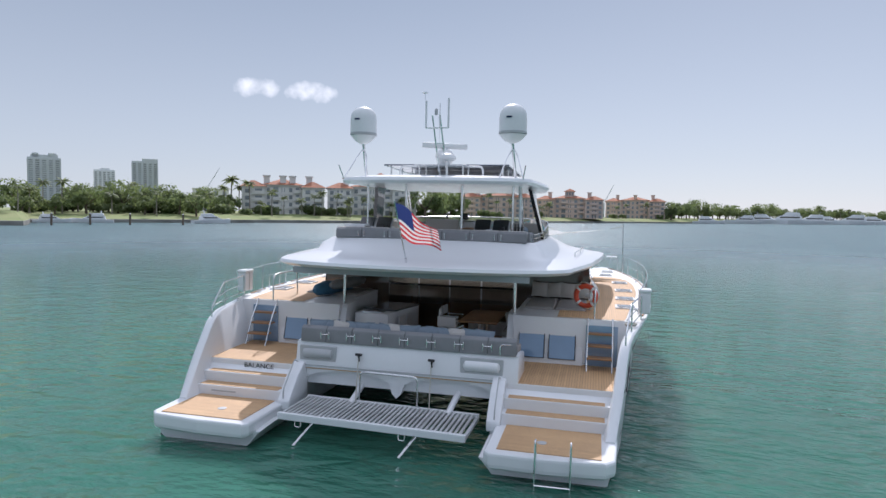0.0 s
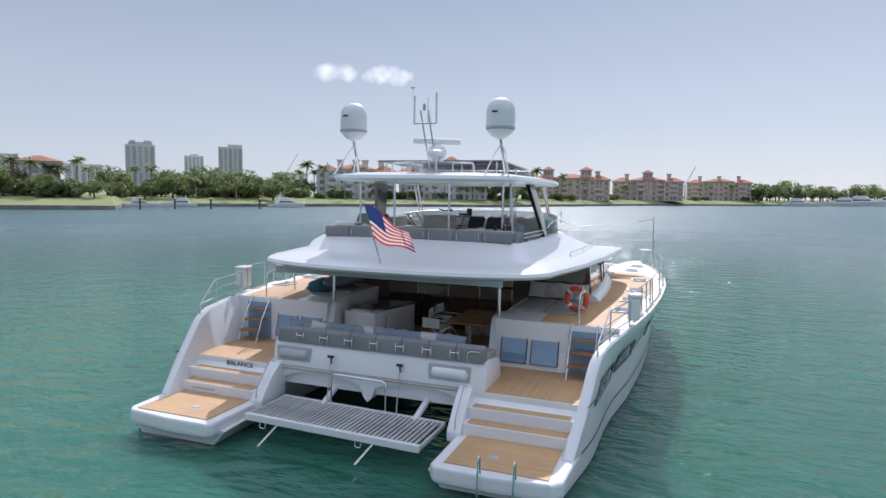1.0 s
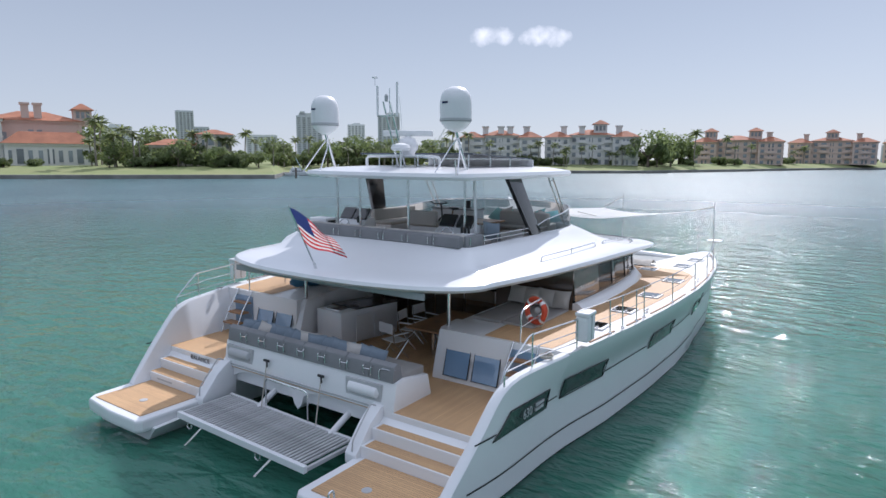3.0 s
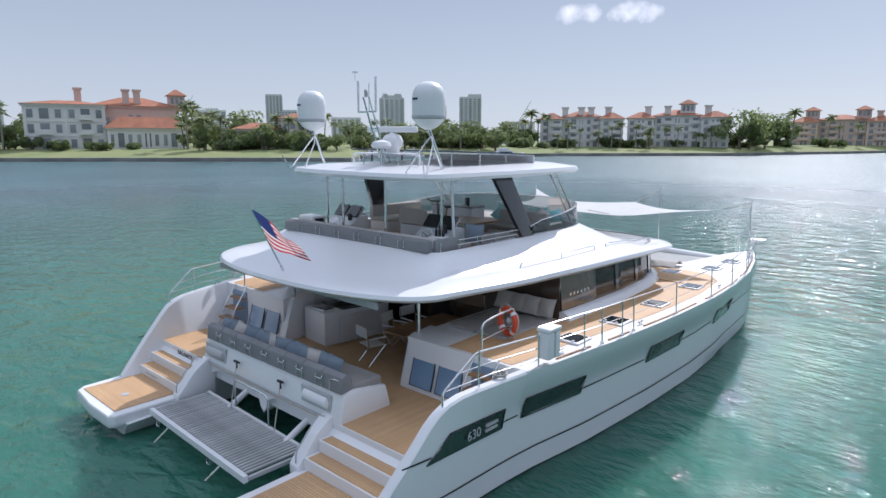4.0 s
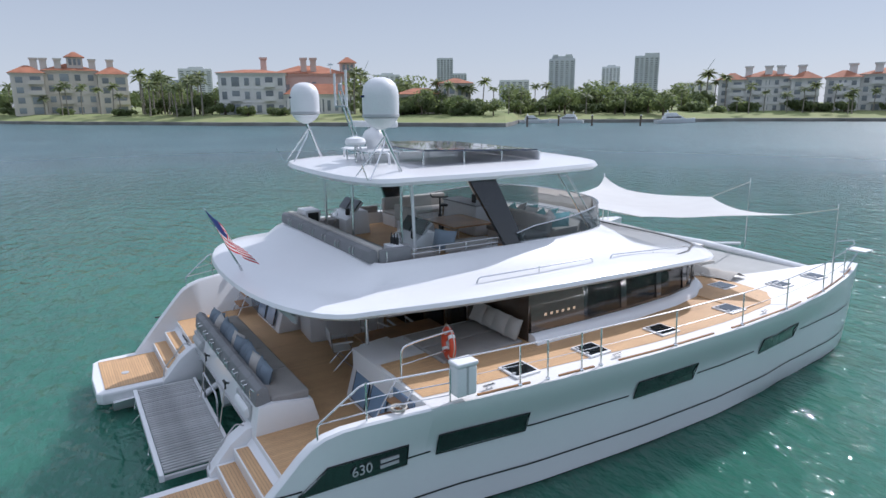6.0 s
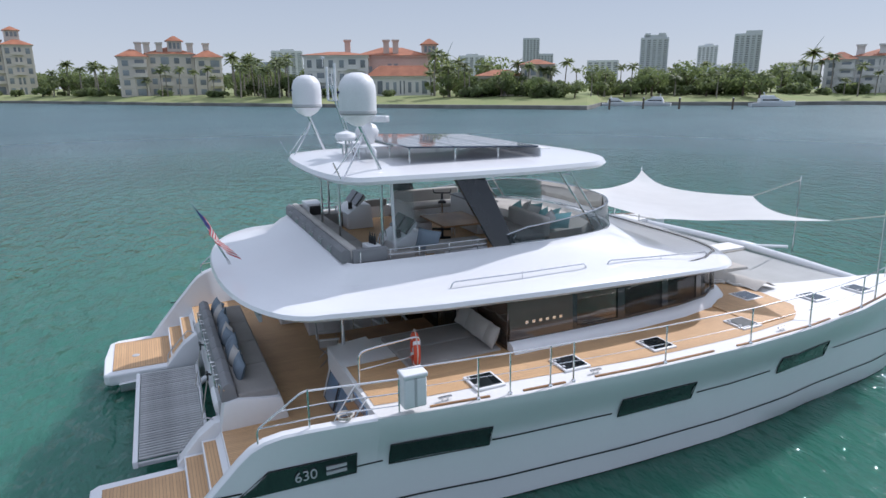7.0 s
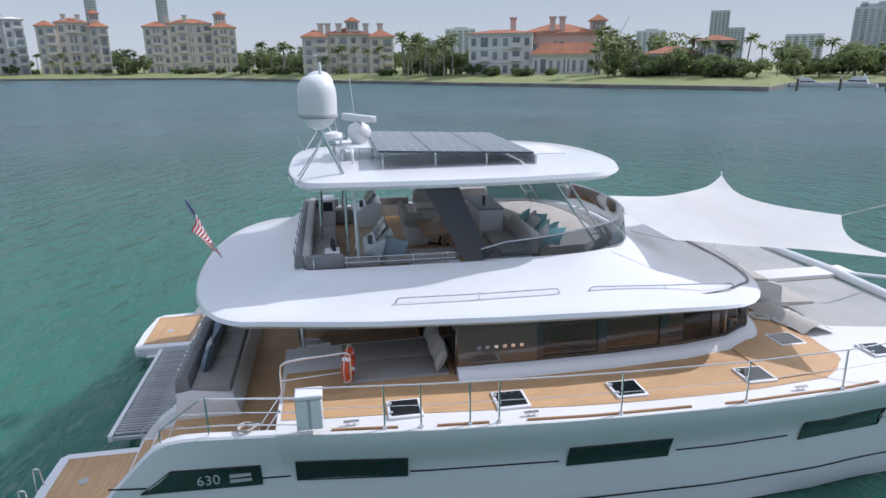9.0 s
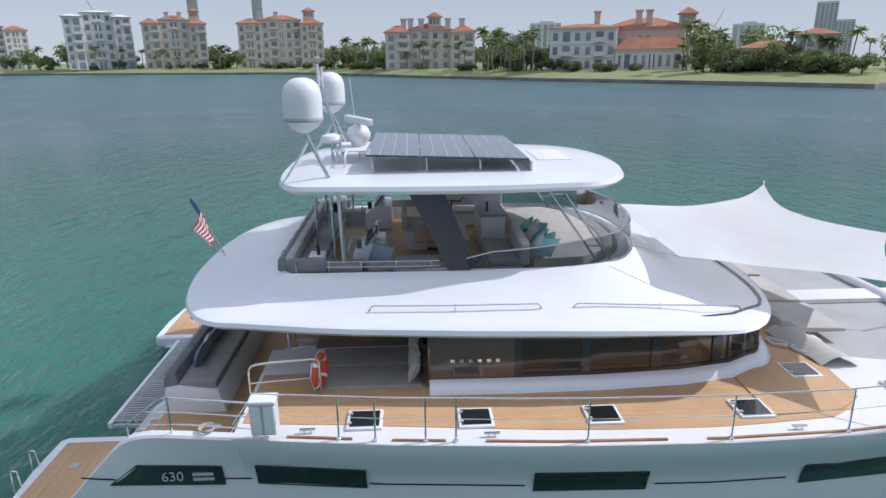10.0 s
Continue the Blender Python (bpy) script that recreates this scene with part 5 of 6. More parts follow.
# rolled clear weather curtain gathered at the starboard post
cur = thing("clear_curtain", "gathered clear vinyl side curtain hanging from the hardtop", "curtain", m=BOAT)
bm = bmesh.new()
rings([[(2.25 + 0.02 * math.sin(k * 1.1), 5.55 + 0.5 * k / 16, 4.05 + 0.05 * math.sin(k)), (2.15 + 0.012 * math.sin(k * 1.1), 5.5 + 0.42 * k / 16, 5.46)] for k in range(17)], False, False, False, bm)
part("sheet", bm, GLASS_CLEAR, cur, smooth=True)
part("welt", tube([(2.2, 5.55, 3.98), (2.15, 5.5, 5.46)], 0.035, 8), WHITE_PLASTIC, cur, smooth=True)

# exercise bike
bike = thing("exercise_bike", "black stationary exercise bike on the flybridge floor", "exercise bike", m=BOAT @ pose(0.0, 7.6, 3.69, 0, 0, 65))
for y in (-0.45, 0.45):
    part("foot_bar", tube([(-0.25, y, 0.04), (0.25, y, 0.04)], 0.03, 8), BLACK, bike)
part("frame", tube([(0, -0.45, 0.05), (0, -0.1, 0.3), (0, 0.45, 0.05)], 0.03, 8), BLACK, bike)
part("flywheel", tube([(0, 0.3 + 0.22 * math.cos(a), 0.36 + 0.22 * math.sin(a)) for a in (2 * math.pi * k / 24 for k in range(24))], 0.025, 8, closed=True), BLACK, bike, smooth=True)
part("seat_post", tube([(0, -0.1, 0.3), (0, -0.28, 0.85)], 0.025, 8), STEEL, bike)
part("saddle", prism([(-0.1, -0.42), (0.1, -0.42), (0.03, -0.12), (-0.03, -0.12)], "xy", 0.85, 0.91, 0.02), BLACK, bike, smooth=True)
part("bar_post", tube([(0, 0.25, 0.3), (0, 0.36, 0.95)], 0.025, 8), BLACK, bike)
part("handlebar", tube(arc_path([(-0.22, 0.55, 1.02), (-0.2, 0.36, 0.97), (0.2, 0.36, 0.97), (0.22, 0.55, 1.02)], 0.06), 0.018, 8), BLACK, bike)

# ---------------------------------------------------------------- on the hardtop
sol = thing("solar_array", "three dark solar panels on a low frame over the hardtop", "solar panels", m=BOAT)
for k in range(3):
    y0, y1 = 6.02 + k * 1.04, 6.02 + k * 1.04 + 1.015
    zz = lambda y: 6.02 - 0.0375 * (y - 6.0)
    bm = bmesh.new()
    rings([[(-1.78, y0, zz(y0)), (1.78, y0, zz(y0)), (1.78, y1, zz(y1)), (-1.78, y1, zz(y1))], [(-1.78, y0, zz(y0) + 0.035), (1.78, y0, zz(y0) + 0.035), (1.78, y1, zz(y1) + 0.035), (-1.78, y1, zz(y1) + 0.035)]], bm=bm)
    pn = part("solar_panel", bm, SOLAR, sol)
    bm = bmesh.new()
    for i in range(1, 11):
        x = -1.78 + 3.56 * i / 11
        rings([[(x - 0.006, y0 + 0.02, zz(y0) + 0.037), (x + 0.006, y0 + 0.02, zz(y0) + 0.037)], [(x - 0.006, y1 - 0.02, zz(y1) + 0.037), (x + 0.006, y1 - 0.02, zz(y1) + 0.037)]], False, False, False, bm)
    for i in range(1, 4):
        y = y0 + (y1 - y0) * i / 4
        rings([[(-1.76, y - 0.006, zz(y) + 0.0372), (-1.76, y + 0.006, zz(y) + 0.0372)], [(1.76, y - 0.006, zz(y) + 0.0372), (1.76, y + 0.006, zz(y) + 0.0372)]], False, False, False, bm)
    tagged(part("cell_grid", bm, GREY_PLASTIC, pn), kind="stuff")
    for x in (-1.6, 1.6):
        part("support_foot", tube([(x, y0 + 0.1, 5.6), (x, y0 + 0.1, zz(y0 + 0.1))], 0.02, 6), STEEL, sol)
part("front_frame", box(-1.8, 1.8, 9.15, 9.19, 5.66, 5.89, 0.01), GEL, sol)
part("hardtop_hatch", box(-0.7, 0.7, 9.5, 10.2, 5.69, 5.74, 0.02), GEL_DECK, yacht, smooth=True)
for s in (1, -1):
    dome = thing("satellite_dome", "white satellite antenna dome with a grey band on raked steel legs", "satellite dome", "satellite domes", m=BOAT)
    c = (s * 2.0, 4.94, 0)
    part("dome_shell", lathe([(0.345, 6.78), (0.35, 6.95), (0.35, 7.12), (0.335, 7.24), (0.29, 7.35), (0.21, 7.43), (0.1, 7.47), (0.02, 7.475)], c, 28), WHITE_PLASTIC, dome, smooth=True)
    part("dome_band", lathe([(0.352, 6.73), (0.356, 6.78), (0.352, 6.79)], c, 28), GREY_PLASTIC, dome, smooth=True)
    part("dome_base", lathe([(0.06, 6.5), (0.15, 6.54), (0.24, 6.6), (0.34, 6.72)], c, 28), WHITE_PLASTIC, dome, smooth=True)
    part("main_leg", tube([(s * 2.0, 4.94, 6.55), (s * 2.05, 5.34, 5.64)], 0.035, 10), STEEL, dome, smooth=True)
    part("leg_plate", box(s * 2.05 - 0.09, s * 2.05 + 0.09, 5.26, 5.44, 5.62, 5.645, 0.005), STEEL, dome)
    for x1, y1 in ((s * 2.35, 4.5), (s * 1.75, 4.48)):
        part("brace", tube(arc_path([(x1, y1, 5.58), (s * 2.02 + (x1 - s * 2.05) * 0.4, 4.92, 6.2), (s * 2.02, 5.0, 6.38)], 0.1), 0.016, 8), STEEL, dome, smooth=True)
    part("maker_mark", box(s * 2.0 - 0.12, s * 2.0 + 0.02, 4.585, 4.6, 7.1, 7.14), NAVY, dome)
    part("whip_aerial", tube([(s * 2.35, 4.45, 5.58), (s * 2.42, 4.3, 5.9)], 0.014, 6), STEEL, yacht)

radar = thing("radar_scanner", "white open-array radar scanner on a low pedestal", "radar", m=BOAT)
part("pedestal", lathe([(0.16, 5.98), (0.17, 6.06), (0.24, 6.14), (0.26, 6.26), (0.2, 6.38), (0.08, 6.44), (0.05, 6.5)], (0.05, 5.75, 0), 20), WHITE_PLASTIC, radar, smooth=True)
bm = box(-0.62, 0.62, -0.07, 0.07, 0, 0.14, 0.03, seg=3)
bm.transform(pose(0.05, 5.75, 6.46, 0, 0, 28))
part("array_bar", bm, WHITE_PLASTIC, radar, smooth=True)
bm = bmesh.new()
for x in (-0.55, 0.65):
    for y in (5.35, 6.05):
        tube([(x, y, 5.66), (x, y, 5.97)], 0.02, 6, bm)
part("mount_legs", bm, STEEL, radar)
part("mount_plate", box(-0.65, 0.75, 5.25, 6.1, 5.96, 5.985, 0.006), WHITE_PLASTIC, radar)
part("small_dome", lathe([(0.2, 6.1), (0.24, 6.16), (0.2, 6.24), (0.06, 6.28)], (0.25, 5.2, 0), 20), WHITE_PLASTIC, radar, smooth=True)
part("dome_post", tube([(0.25, 5.2, 5.7), (0.25, 5.2, 6.12)], 0.03, 8), STEEL, radar)
rail([(-1.15, 5.55, 5.68), (-1.15, 5.55, 5.96), (1.15, 5.55, 5.96), (1.15, 5.55, 5.68)], 0.028, yacht, "hardtop_rail", WHITE_PLASTIC, radius=0.12)
mast = thing("antenna_mast", "raked steel mast with whip aerials and a wind vane", "antenna mast", m=BOAT)
for dx in (-0.1, 0.1):
    part("mast_tube", tube([(dx + 0.1, 5.45, 5.68), (dx - 0.02, 5.0, 7.25)], 0.022, 8), STEEL, mast, smooth=True)
for t in (0.3, 0.55, 0.8):
    part("rung", tube([(-0.0 - 0.12 * t, 5.45 - 0.45 * t, 5.68 + 1.57 * t), (0.2 - 0.12 * t, 5.45 - 0.45 * t, 5.68 + 1.57 * t)], 0.012, 6), STEEL, mast)
part("yard", tube([(-0.3, 5.0, 6.92), (0.32, 5.0, 6.92)], 0.018, 6), STEEL, mast)
for x, z1, r in ((-0.29, 7.62, 0.028), (0.31, 7.68, 0.028), (0.08, 7.55, 0.012)):
    part("whip_aerial", tube([(x, 5.0, 6.92), (x, 5.0, z1)], r, 8), WHITE_PLASTIC, mast, smooth=True)
part("wind_vane", tube([(-0.3, 4.92, 7.62), (-0.3, 4.92, 7.8)], 0.01, 6), STEEL, mast)
part("vane_cups", box(-0.36, -0.24, 4.88, 4.96, 7.79, 7.83, 0.01), WHITE_PLASTIC, mast)
part("mast_light", lathe([(0.04, 7.25), (0.045, 7.38), (0.02, 7.42)], (-0.02, 5.0, 0), 10), GREY_PLASTIC, mast)
thin = tagged(part("whip_antenna", tube([(-0.05, 5.75, 5.7), (-0.1, 5.6, 7.4)], 0.008, 6), WHITE_PLASTIC), "thin white whip antenna on the hardtop", "antenna")
thin.matrix_basis = BOAT

# ---------------------------------------------------------------- foredeck: nets, beam, lounge, awning
for s in (1, -1):
    bm = bmesh.new()
    yy = [15.02 + (17.9 - 15.02) * k / 10 for k in range(11)]
    rings([[(s * (0.35 + (table(y, INN) - 0.37) * f), y, 2.17 - 0.1 * math.sin(math.pi * f) * math.sin(math.pi * (y - 15.02) / 2.88)) for f in [i / 8 for i in range(9)]] for y in yy], False, False, False, bm)
    part("trampoline_net", bm, MESH_NET, yacht, "taut pale grey trampoline net", smooth=True)
    rail([(s * 0.35, 15.0, 2.19), (s * 0.35, 17.95, 2.19)], 0.02, yacht, "net_edge", ROPE)
part("centre_walkway", box(-0.33, 0.33, 14.9, 18.6, 2.08, 2.27, 0.03), GEL_DECK, yacht, smooth=True)
part("forward_beam", tube([(-4.2, 18.0, 2.13), (-2, 18.05, 2.21), (0, 18.08, 2.25), (2, 18.05, 2.21), (4.2, 18.0, 2.13)], 0.13, 12), GEL, yacht, smooth=True)
part("bowsprit", tube([(0, 18.0, 2.23), (0.9, 19.15, 2.25)], 0.06, 10), GEL, yacht, smooth=True)
fl = thing("foredeck_lounge", "pale grey reclining sunpads on the foredeck", "lounger", m=BOAT)
for x0, x1, y0 in ((-2.6, -1.0, 14.2), (-0.85, 0.75, 14.2), (0.9, 2.3, 14.2)):
    bm = prism([(y0, 2.36), (y0 + 0.1, 2.63), (y0 + 0.25, 2.65), (y0 + 0.5, 2.49), (y0 + 1.45, 2.45), (y0 + 1.5, 2.36)], "yz", x0, x1, 0.04)
    part("sunpad", bm, CUSHION_PALE, fl, smooth=True)
for x, y in ((2.75, 13.95), (3.1, 14.25)):
    loop = thing("mooring_strap", "looped white webbing strap lying on the teak foredeck", "strap", "straps on the foredeck", m=BOAT @ pose(x, y, 2.385, 0, 0, 35))
    part("webbing", tube([(0.2 * math.cos(a), 0.1 * math.sin(a), 0.03 * abs(math.sin(2 * a))) for a in (2 * math.pi * k / 18 for k in range(18))], 0.03, 8, closed=True), WHITE_CLOTH, loop, smooth=True)
cover = thing("lounge_cover", "pale grey fabric cover lying over the foredeck seat edge", "cover", m=BOAT)
bm = bmesh.new()
g = [[bm.verts.new((2.2 + 1.5 * i / 10 + 0.05 * math.sin(3.1 * j), 14.25 + 0.75 * j / 8 - 0.25 * (1 - i / 10), 2.39 + 0.14 * math.sin(math.pi * j / 8) + 0.02 * math.sin(1.7 * i + j))) for i in range(11)] for j in range(9)]
for j in range(8):
    for i in range(10):
        bm.faces.new((g[j][i], g[j][i + 1], g[j + 1][i + 1], g[j + 1][i]))
part("fabric", bm, CUSHION_PALE, cover, smooth=True)
# white sail awning
awn = thing("sun_awning", "white stretched sail awning over the foredeck on slim poles", "awning", m=RIG)
CA, CB, CP, CF, CS = Vector((-1.5, 11.85, 4.3)), Vector((2.55, 11.85, 4.12)), Vector((-3.15, 16.6, 4.18)), Vector((0.75, 17.3, 3.98)), Vector((4.55, 15.3, 4.1))


def awning_at(u, v):
    """u from the aft edge to the front, v from port to starboard; the edges are hollowed between the corners."""
    a = CA.lerp(CB, v)
    f = min(1.0, v * 2) if v < 0.5 else (v - 0.5) * 2
    b = CP.lerp(CF, f) if v < 0.5 else CF.lerp(CS, f)
    b = b - Vector((0.0, 0.42 * math.sin(math.pi * f), 0.1 * math.sin(math.pi * f)))
    p = a.lerp(b, u)
    side = 0.45 * math.sin(math.pi * u) * (1 - 2 * v)
    p.x += side
    p.z -= 0.22 * math.sin(math.pi * u) * (0.4 + 0.6 * math.sin(math.pi * v))
    near = max(0.0, 1 - (p - CP).length / 1.3)
    p.z += 0.25 * near * near + 0.012 * math.sin(11 * u + 7 * v)
    return p


bm = bmesh.new()
n = 20
g = [[bm.verts.new(awning_at(i / n, j / n)) for i in range(n + 1)] for j in range(n + 1)]
for j in range(n):
    for i in range(n):
        bm.faces.new((g[j][i], g[j][i + 1], g[j + 1][i + 1], g[j + 1][i]))
part("sail_cloth", bm, WHITE_CLOTH, awn, smooth=True)
for p, q in ((CP + Vector((0, 0, 0.22)), Vector((-3.2, 16.65, 2.1))), (Vector((5.08, 16.25, 4.2)), Vector((5.1, 16.28, 2.2))), (Vector((0.92, 19.13, 4.36)), Vector((0.92, 19.13, 2.1)))):
    part("pole", tube([p + Vector((0, 0, 0.12)), q], 0.022, 8), STEEL, awn, smooth=True)
for p, q in ((CS, Vector((5.08, 16.25, 4.2))), (CF, Vector((0.92, 19.13, 4.36))), (CA, Vector((-1.3, 11.5, 4.3))), (CB, Vector((2.3, 11.0, 4.3)))):
    part("tie_rope", tube([p, q], 0.012, 6), ROPE, awn)
pdl = thing("anchor_pad", "small white step plate at the bow pulpit", "step plate", m=BOAT)
part("plate", box(4.6, 5.1, 18.3, 18.75, 2.88, 2.92, 0.012), WHITE_PLASTIC, pdl)
part("bracket", tube([(4.7, 18.3, 2.34), (4.85, 18.5, 2.89)], 0.02, 8), STEEL, pdl)

# ---------------------------------------------------------------- the far shore
FAR = 1.6          # size and distance of the far shore against a first estimate


def far_point(az, d, z=0.0):
    """A place on the shore by its bearing to starboard of the bow and its distance from the middle of the walk."""
    return Vector((13.0 + FAR * d * math.sin(radians(az)), 2.0 + FAR * d * math.cos(radians(az)), FAR * z))


SHORE = [(-170, 500), (-150, 420), (-125, 350), (-119, 330), (-110, 292), (-100, 262), (-92, 205), (-88, 182), (-77, 149), (-66, 133), (-57, 125), (-52.2, 122), (-51.6, 130), (-51, 146), (-46, 150), (-40, 152), (-36, 156), (-33, 163), (-28, 166), (-18, 175), (-10, 215), (-3, 275), (5, 330), (10, 400), (16, 560), (24, 700), (45, 1200), (80, 2000)]


def shore_d(az):
    return table(az, SHORE)


def shore():
    azs = [-170 + 250 * k / 249 for k in range(250)]
    azs = sorted(set(azs + [a for a, _ in SHORE]))
    bm = bmesh.new()
    rings([[far_point(a, shore_d(a), -0.5), far_point(a, shore_d(a), 0.75), far_point(a, shore_d(a) + 0.6, 0.8)] for a in azs], False, False, False, bm)
    tagged(part("seawall", bm, SEAWALL), "low weathered concrete seawall along the far shore", "seawall", kind="structure")
    bm = bmesh.new()
    rings([[far_point(a, shore_d(a) + d, z) for d, z in ((0.6, 0.78), (8, 1.5), (17, 2.2), (60, 2.4), (400, 3), (2500, 3))] for a in azs], False, False, False, bm)
    tagged(part("ground", bm, LAWN), "sunlit mown lawn sloping up from the seawall", "lawn", kind="structure")


shore()

WIN_ME = {}


def window_mesh(w, h):
    key = (round(w, 2), round(h, 2))
    if key not in WIN_ME:
        bm = box(-w / 2, w / 2, -0.1, 0.05, -h / 2, h / 2)
        me = bpy.data.meshes.new("window")
        bm.to_mesh(me)
        bm.free()
        me.materials.append(WINDOW_FAR)
        WIN_ME[key] = me
    return WIN_ME[key]


def block(house, w, d, h, x0=0.0, y0=0.0, storeys=4, bays=6, mat=STUCCO_W, roof=2.2, balcony=0.5, roofmat=TERRACOTTA, sides=True, base=0.0):
    """One wing: wall with recessed openings, floor bands, balconies and a hipped roof; the front looks to -y."""
    part("wall", box(x0 - w / 2, x0 + w / 2, y0, y0 + d, base, base + h), mat, house)
    sh = h / storeys
    rnd = random.Random(int(w * 31 + h * 7 + x0 * 3))
    ww = min(2.0, w / bays * 0.5)
    for st in range(storeys):
        for b in range(bays):
            x = x0 - w / 2 + (b + 0.5) * w / bays
            z = base + sh * (st + 0.5)
            wide = ww * (1.35 if (b + st * 0) % 3 == 1 else 0.85)
            hh = sh * (0.68 if b % 3 == 1 else 0.55)
            share("window", window_mesh(wide, hh), house, Matrix.Translation((x, y0 - 0.02, z)))
            if b % 3 == 1 and rnd.random() < balcony + 0.3 and st > 0:
                bm = box(x - wide * 0.75, x + wide * 0.75, y0 - 1.1, y0, z - hh / 2 - 0.2, z - hh / 2)
                box(x - wide * 0.75, x + wide * 0.75, y0 - 1.1, y0 - 1.0, z - hh / 2, z - hh / 2 + 0.75, bm=bm)
                part("balcony", bm, mat, house)
        if sides:
            for sx in (-1, 1):
                for k in range(max(2, int(d / 5))):
                    y = y0 + (k + 0.5) * d / max(2, int(d / 5))
                    share("window", window_mesh(1.3, sh * 0.55), house, Matrix.Translation((x0 + sx * (w / 2 + 0.02), y, base + sh * (st + 0.5))) @ pose(0, 0, 0, 0, 0, 90 * sx))
    for st in range(1, storeys):
        part("string_course", box(x0 - w / 2 - 0.16, x0 + w / 2 + 0.16, y0 - 0.16, y0 + d + 0.16, base + sh * st - 0.14, base + sh * st + 0.1), mat, house)
    for k in (0, 1, 2):
        x = x0 - w / 2 + w * k / 2 + (0.4 - 0.4 * k)
        part("pilaster", box(x - 0.3, x + 0.3, y0 - 0.22, y0 + 0.1, base, base + h), mat, house)
    bm = box(x0 - w / 2 - 0.35, x0 + w / 2 + 0.35, y0 - 0.35, y0 + d + 0.35, base + h, base + h + 0.4)
    part("cornice", bm, mat, house)
    if roof:
        e, z0 = 0.7, base + h + 0.4
        bm = bmesh.new()
        i = min(w, d) * 0.42
        rings([[(x0 - w / 2 - e, y0 - e, z0), (x0 + w / 2 + e, y0 - e, z0), (x0 + w / 2 + e, y0 + d + e, z0), (x0 - w / 2 - e, y0 + d + e, z0)], [(x0 - w / 2 + i, y0 + i, z0 + roof), (x0 + w / 2 - i, y0 + i, z0 + roof), (x0 + w / 2 - i, y0 + d - i, z0 + roof), (x0 - w / 2 + i, y0 + d - i, z0 + roof)]], bm=bm)
        part("roof", bm, roofmat, house)


def tower_top(house, x, y, z, w=4.0, h=4.0, mat=STUCCO_W):
    part("roof_tower", box(x - w / 2, x + w / 2, y, y + w, z, z + h), mat, house)
    for k in (-1, 0, 1):
        share("window", window_mesh(w * 0.18, h * 0.4), house, Matrix.Translation((x + k * w * 0.28, y - 0.02, z + h * 0.68)))
    e = 0.6
    bm = bmesh.new()
    rings([[(x - w / 2 - e, y - e, z + h), (x + w / 2 + e, y - e, z + h), (x + w / 2 + e, y + w + e, z + h), (x - w / 2 - e, y + w + e, z + h)], [(x - 0.3, y + w / 2 - 0.3, z + h + 1.3), (x + 0.3, y + w / 2 - 0.3, z + h + 1.3), (x + 0.3, y + w / 2 + 0.3, z + h + 1.3), (x - 0.3, y + w / 2 + 0.3, z + h + 1.3)]], bm=bm)
    part("tower_roof", bm, TERRACOTTA, house)


def chimney(house, x, y, z, w=1.6, h=2.4, mat=STUCCO_W):
    bm = box(x - w / 2, x + w / 2, y, y + w * 0.8, z, z + h)
    box(x - w / 2 - 0.25, x + w / 2 + 0.25, y - 0.25, y + w * 0.8 + 0.25, z + h, z + h + 0.4, bm=bm)
    part("chimney", bm, mat, house)


def house_at(az, d, label, turn=0.0, name="apartment_building"):
    """An empty house whose front faces the water; x runs to the right as seen from the water."""
    p = far_point(az, d, 1.9)
    tall = 1.2 if az < -55 and name != "high_rise" else 1.0
    return thing(name, label, "building", "buildings on the far shore", m=Matrix.Translation(p) @ pose(0, 0, 0, 0, 0, -az + turn) @ Matrix.Diagonal((FAR, FAR, FAR * tall, 1)))


def span(az0, az1, d):
    return d * 2 * math.tan(radians(abs(az1 - az0) / 2))


def apartments(az0, az1, d, top, storeys, label, mat=STUCCO_W, bays=None, towers=(), chimneys=(), wings=True, turn=0.0, roof=1.8, roofmat=TERRACOTTA):
    """A block of flats of the kind that lines the far shore: a middle part with lower, projecting wings."""
    w = span(az0, az1, d)
    house = house_at((az0 + az1) / 2, d, label, turn)
    h = top - 1.9 - roof - 0.4
    bays = bays or max(4, int(w / 3.0))
    if wings:
        block(house, w * 0.46, 14, h, 0, 2.5, storeys, max(3, int(bays * 0.46)), mat, roof, roofmat=roofmat)
        for sx in (-1, 1):
            block(house, w * 0.27, 13, h * 0.92, sx * w * 0.365, 0, storeys, max(2, int(bays * 0.27)), mat, roof, roofmat=roofmat)
    else:
        block(house, w, 14, h, 0, 0, storeys, bays, mat, roof, roofmat=roofmat)
    for f in towers:
        tower_top(house, f * w, 4, h, w * 0.1 + 1.2, 3.6, mat)
    for f in chimneys:
        chimney(house, f * w, 3.5, h + 0.2, 1.7, 2.6, mat)
    return house


CREAM = "cream waterfront apartment house with balconies and terracotta roofs"
apartments(-124.5, -119.0, 390, 21, 6, CREAM, STUCCO_W)
apartments(-116.6, -111.9, 325, 23, 6, "white stepped apartment house under construction scaffolds", STUCCO_W, roof=0.8, roofmat=STUCCO_W)
apartments(-111.2, -106.4, 318, 21.5, 5, CREAM, STUCCO, towers=(0.33,), chimneys=(-0.1, 0.1))
apartments(-103.9, -96.9, 300, 21, 5, CREAM, STUCCO, towers=(0.34,), chimneys=(-0.25, -0.05))
apartments(-91.4, -83.6, 212, 14.2, 4, CREAM, STUCCO, chimneys=(-0.3, -0.22, -0.1, 0.2, 0.36), towers=(0.05,))
apartments(-148, -139, 460, 22, 6, CREAM, STUCCO_W)

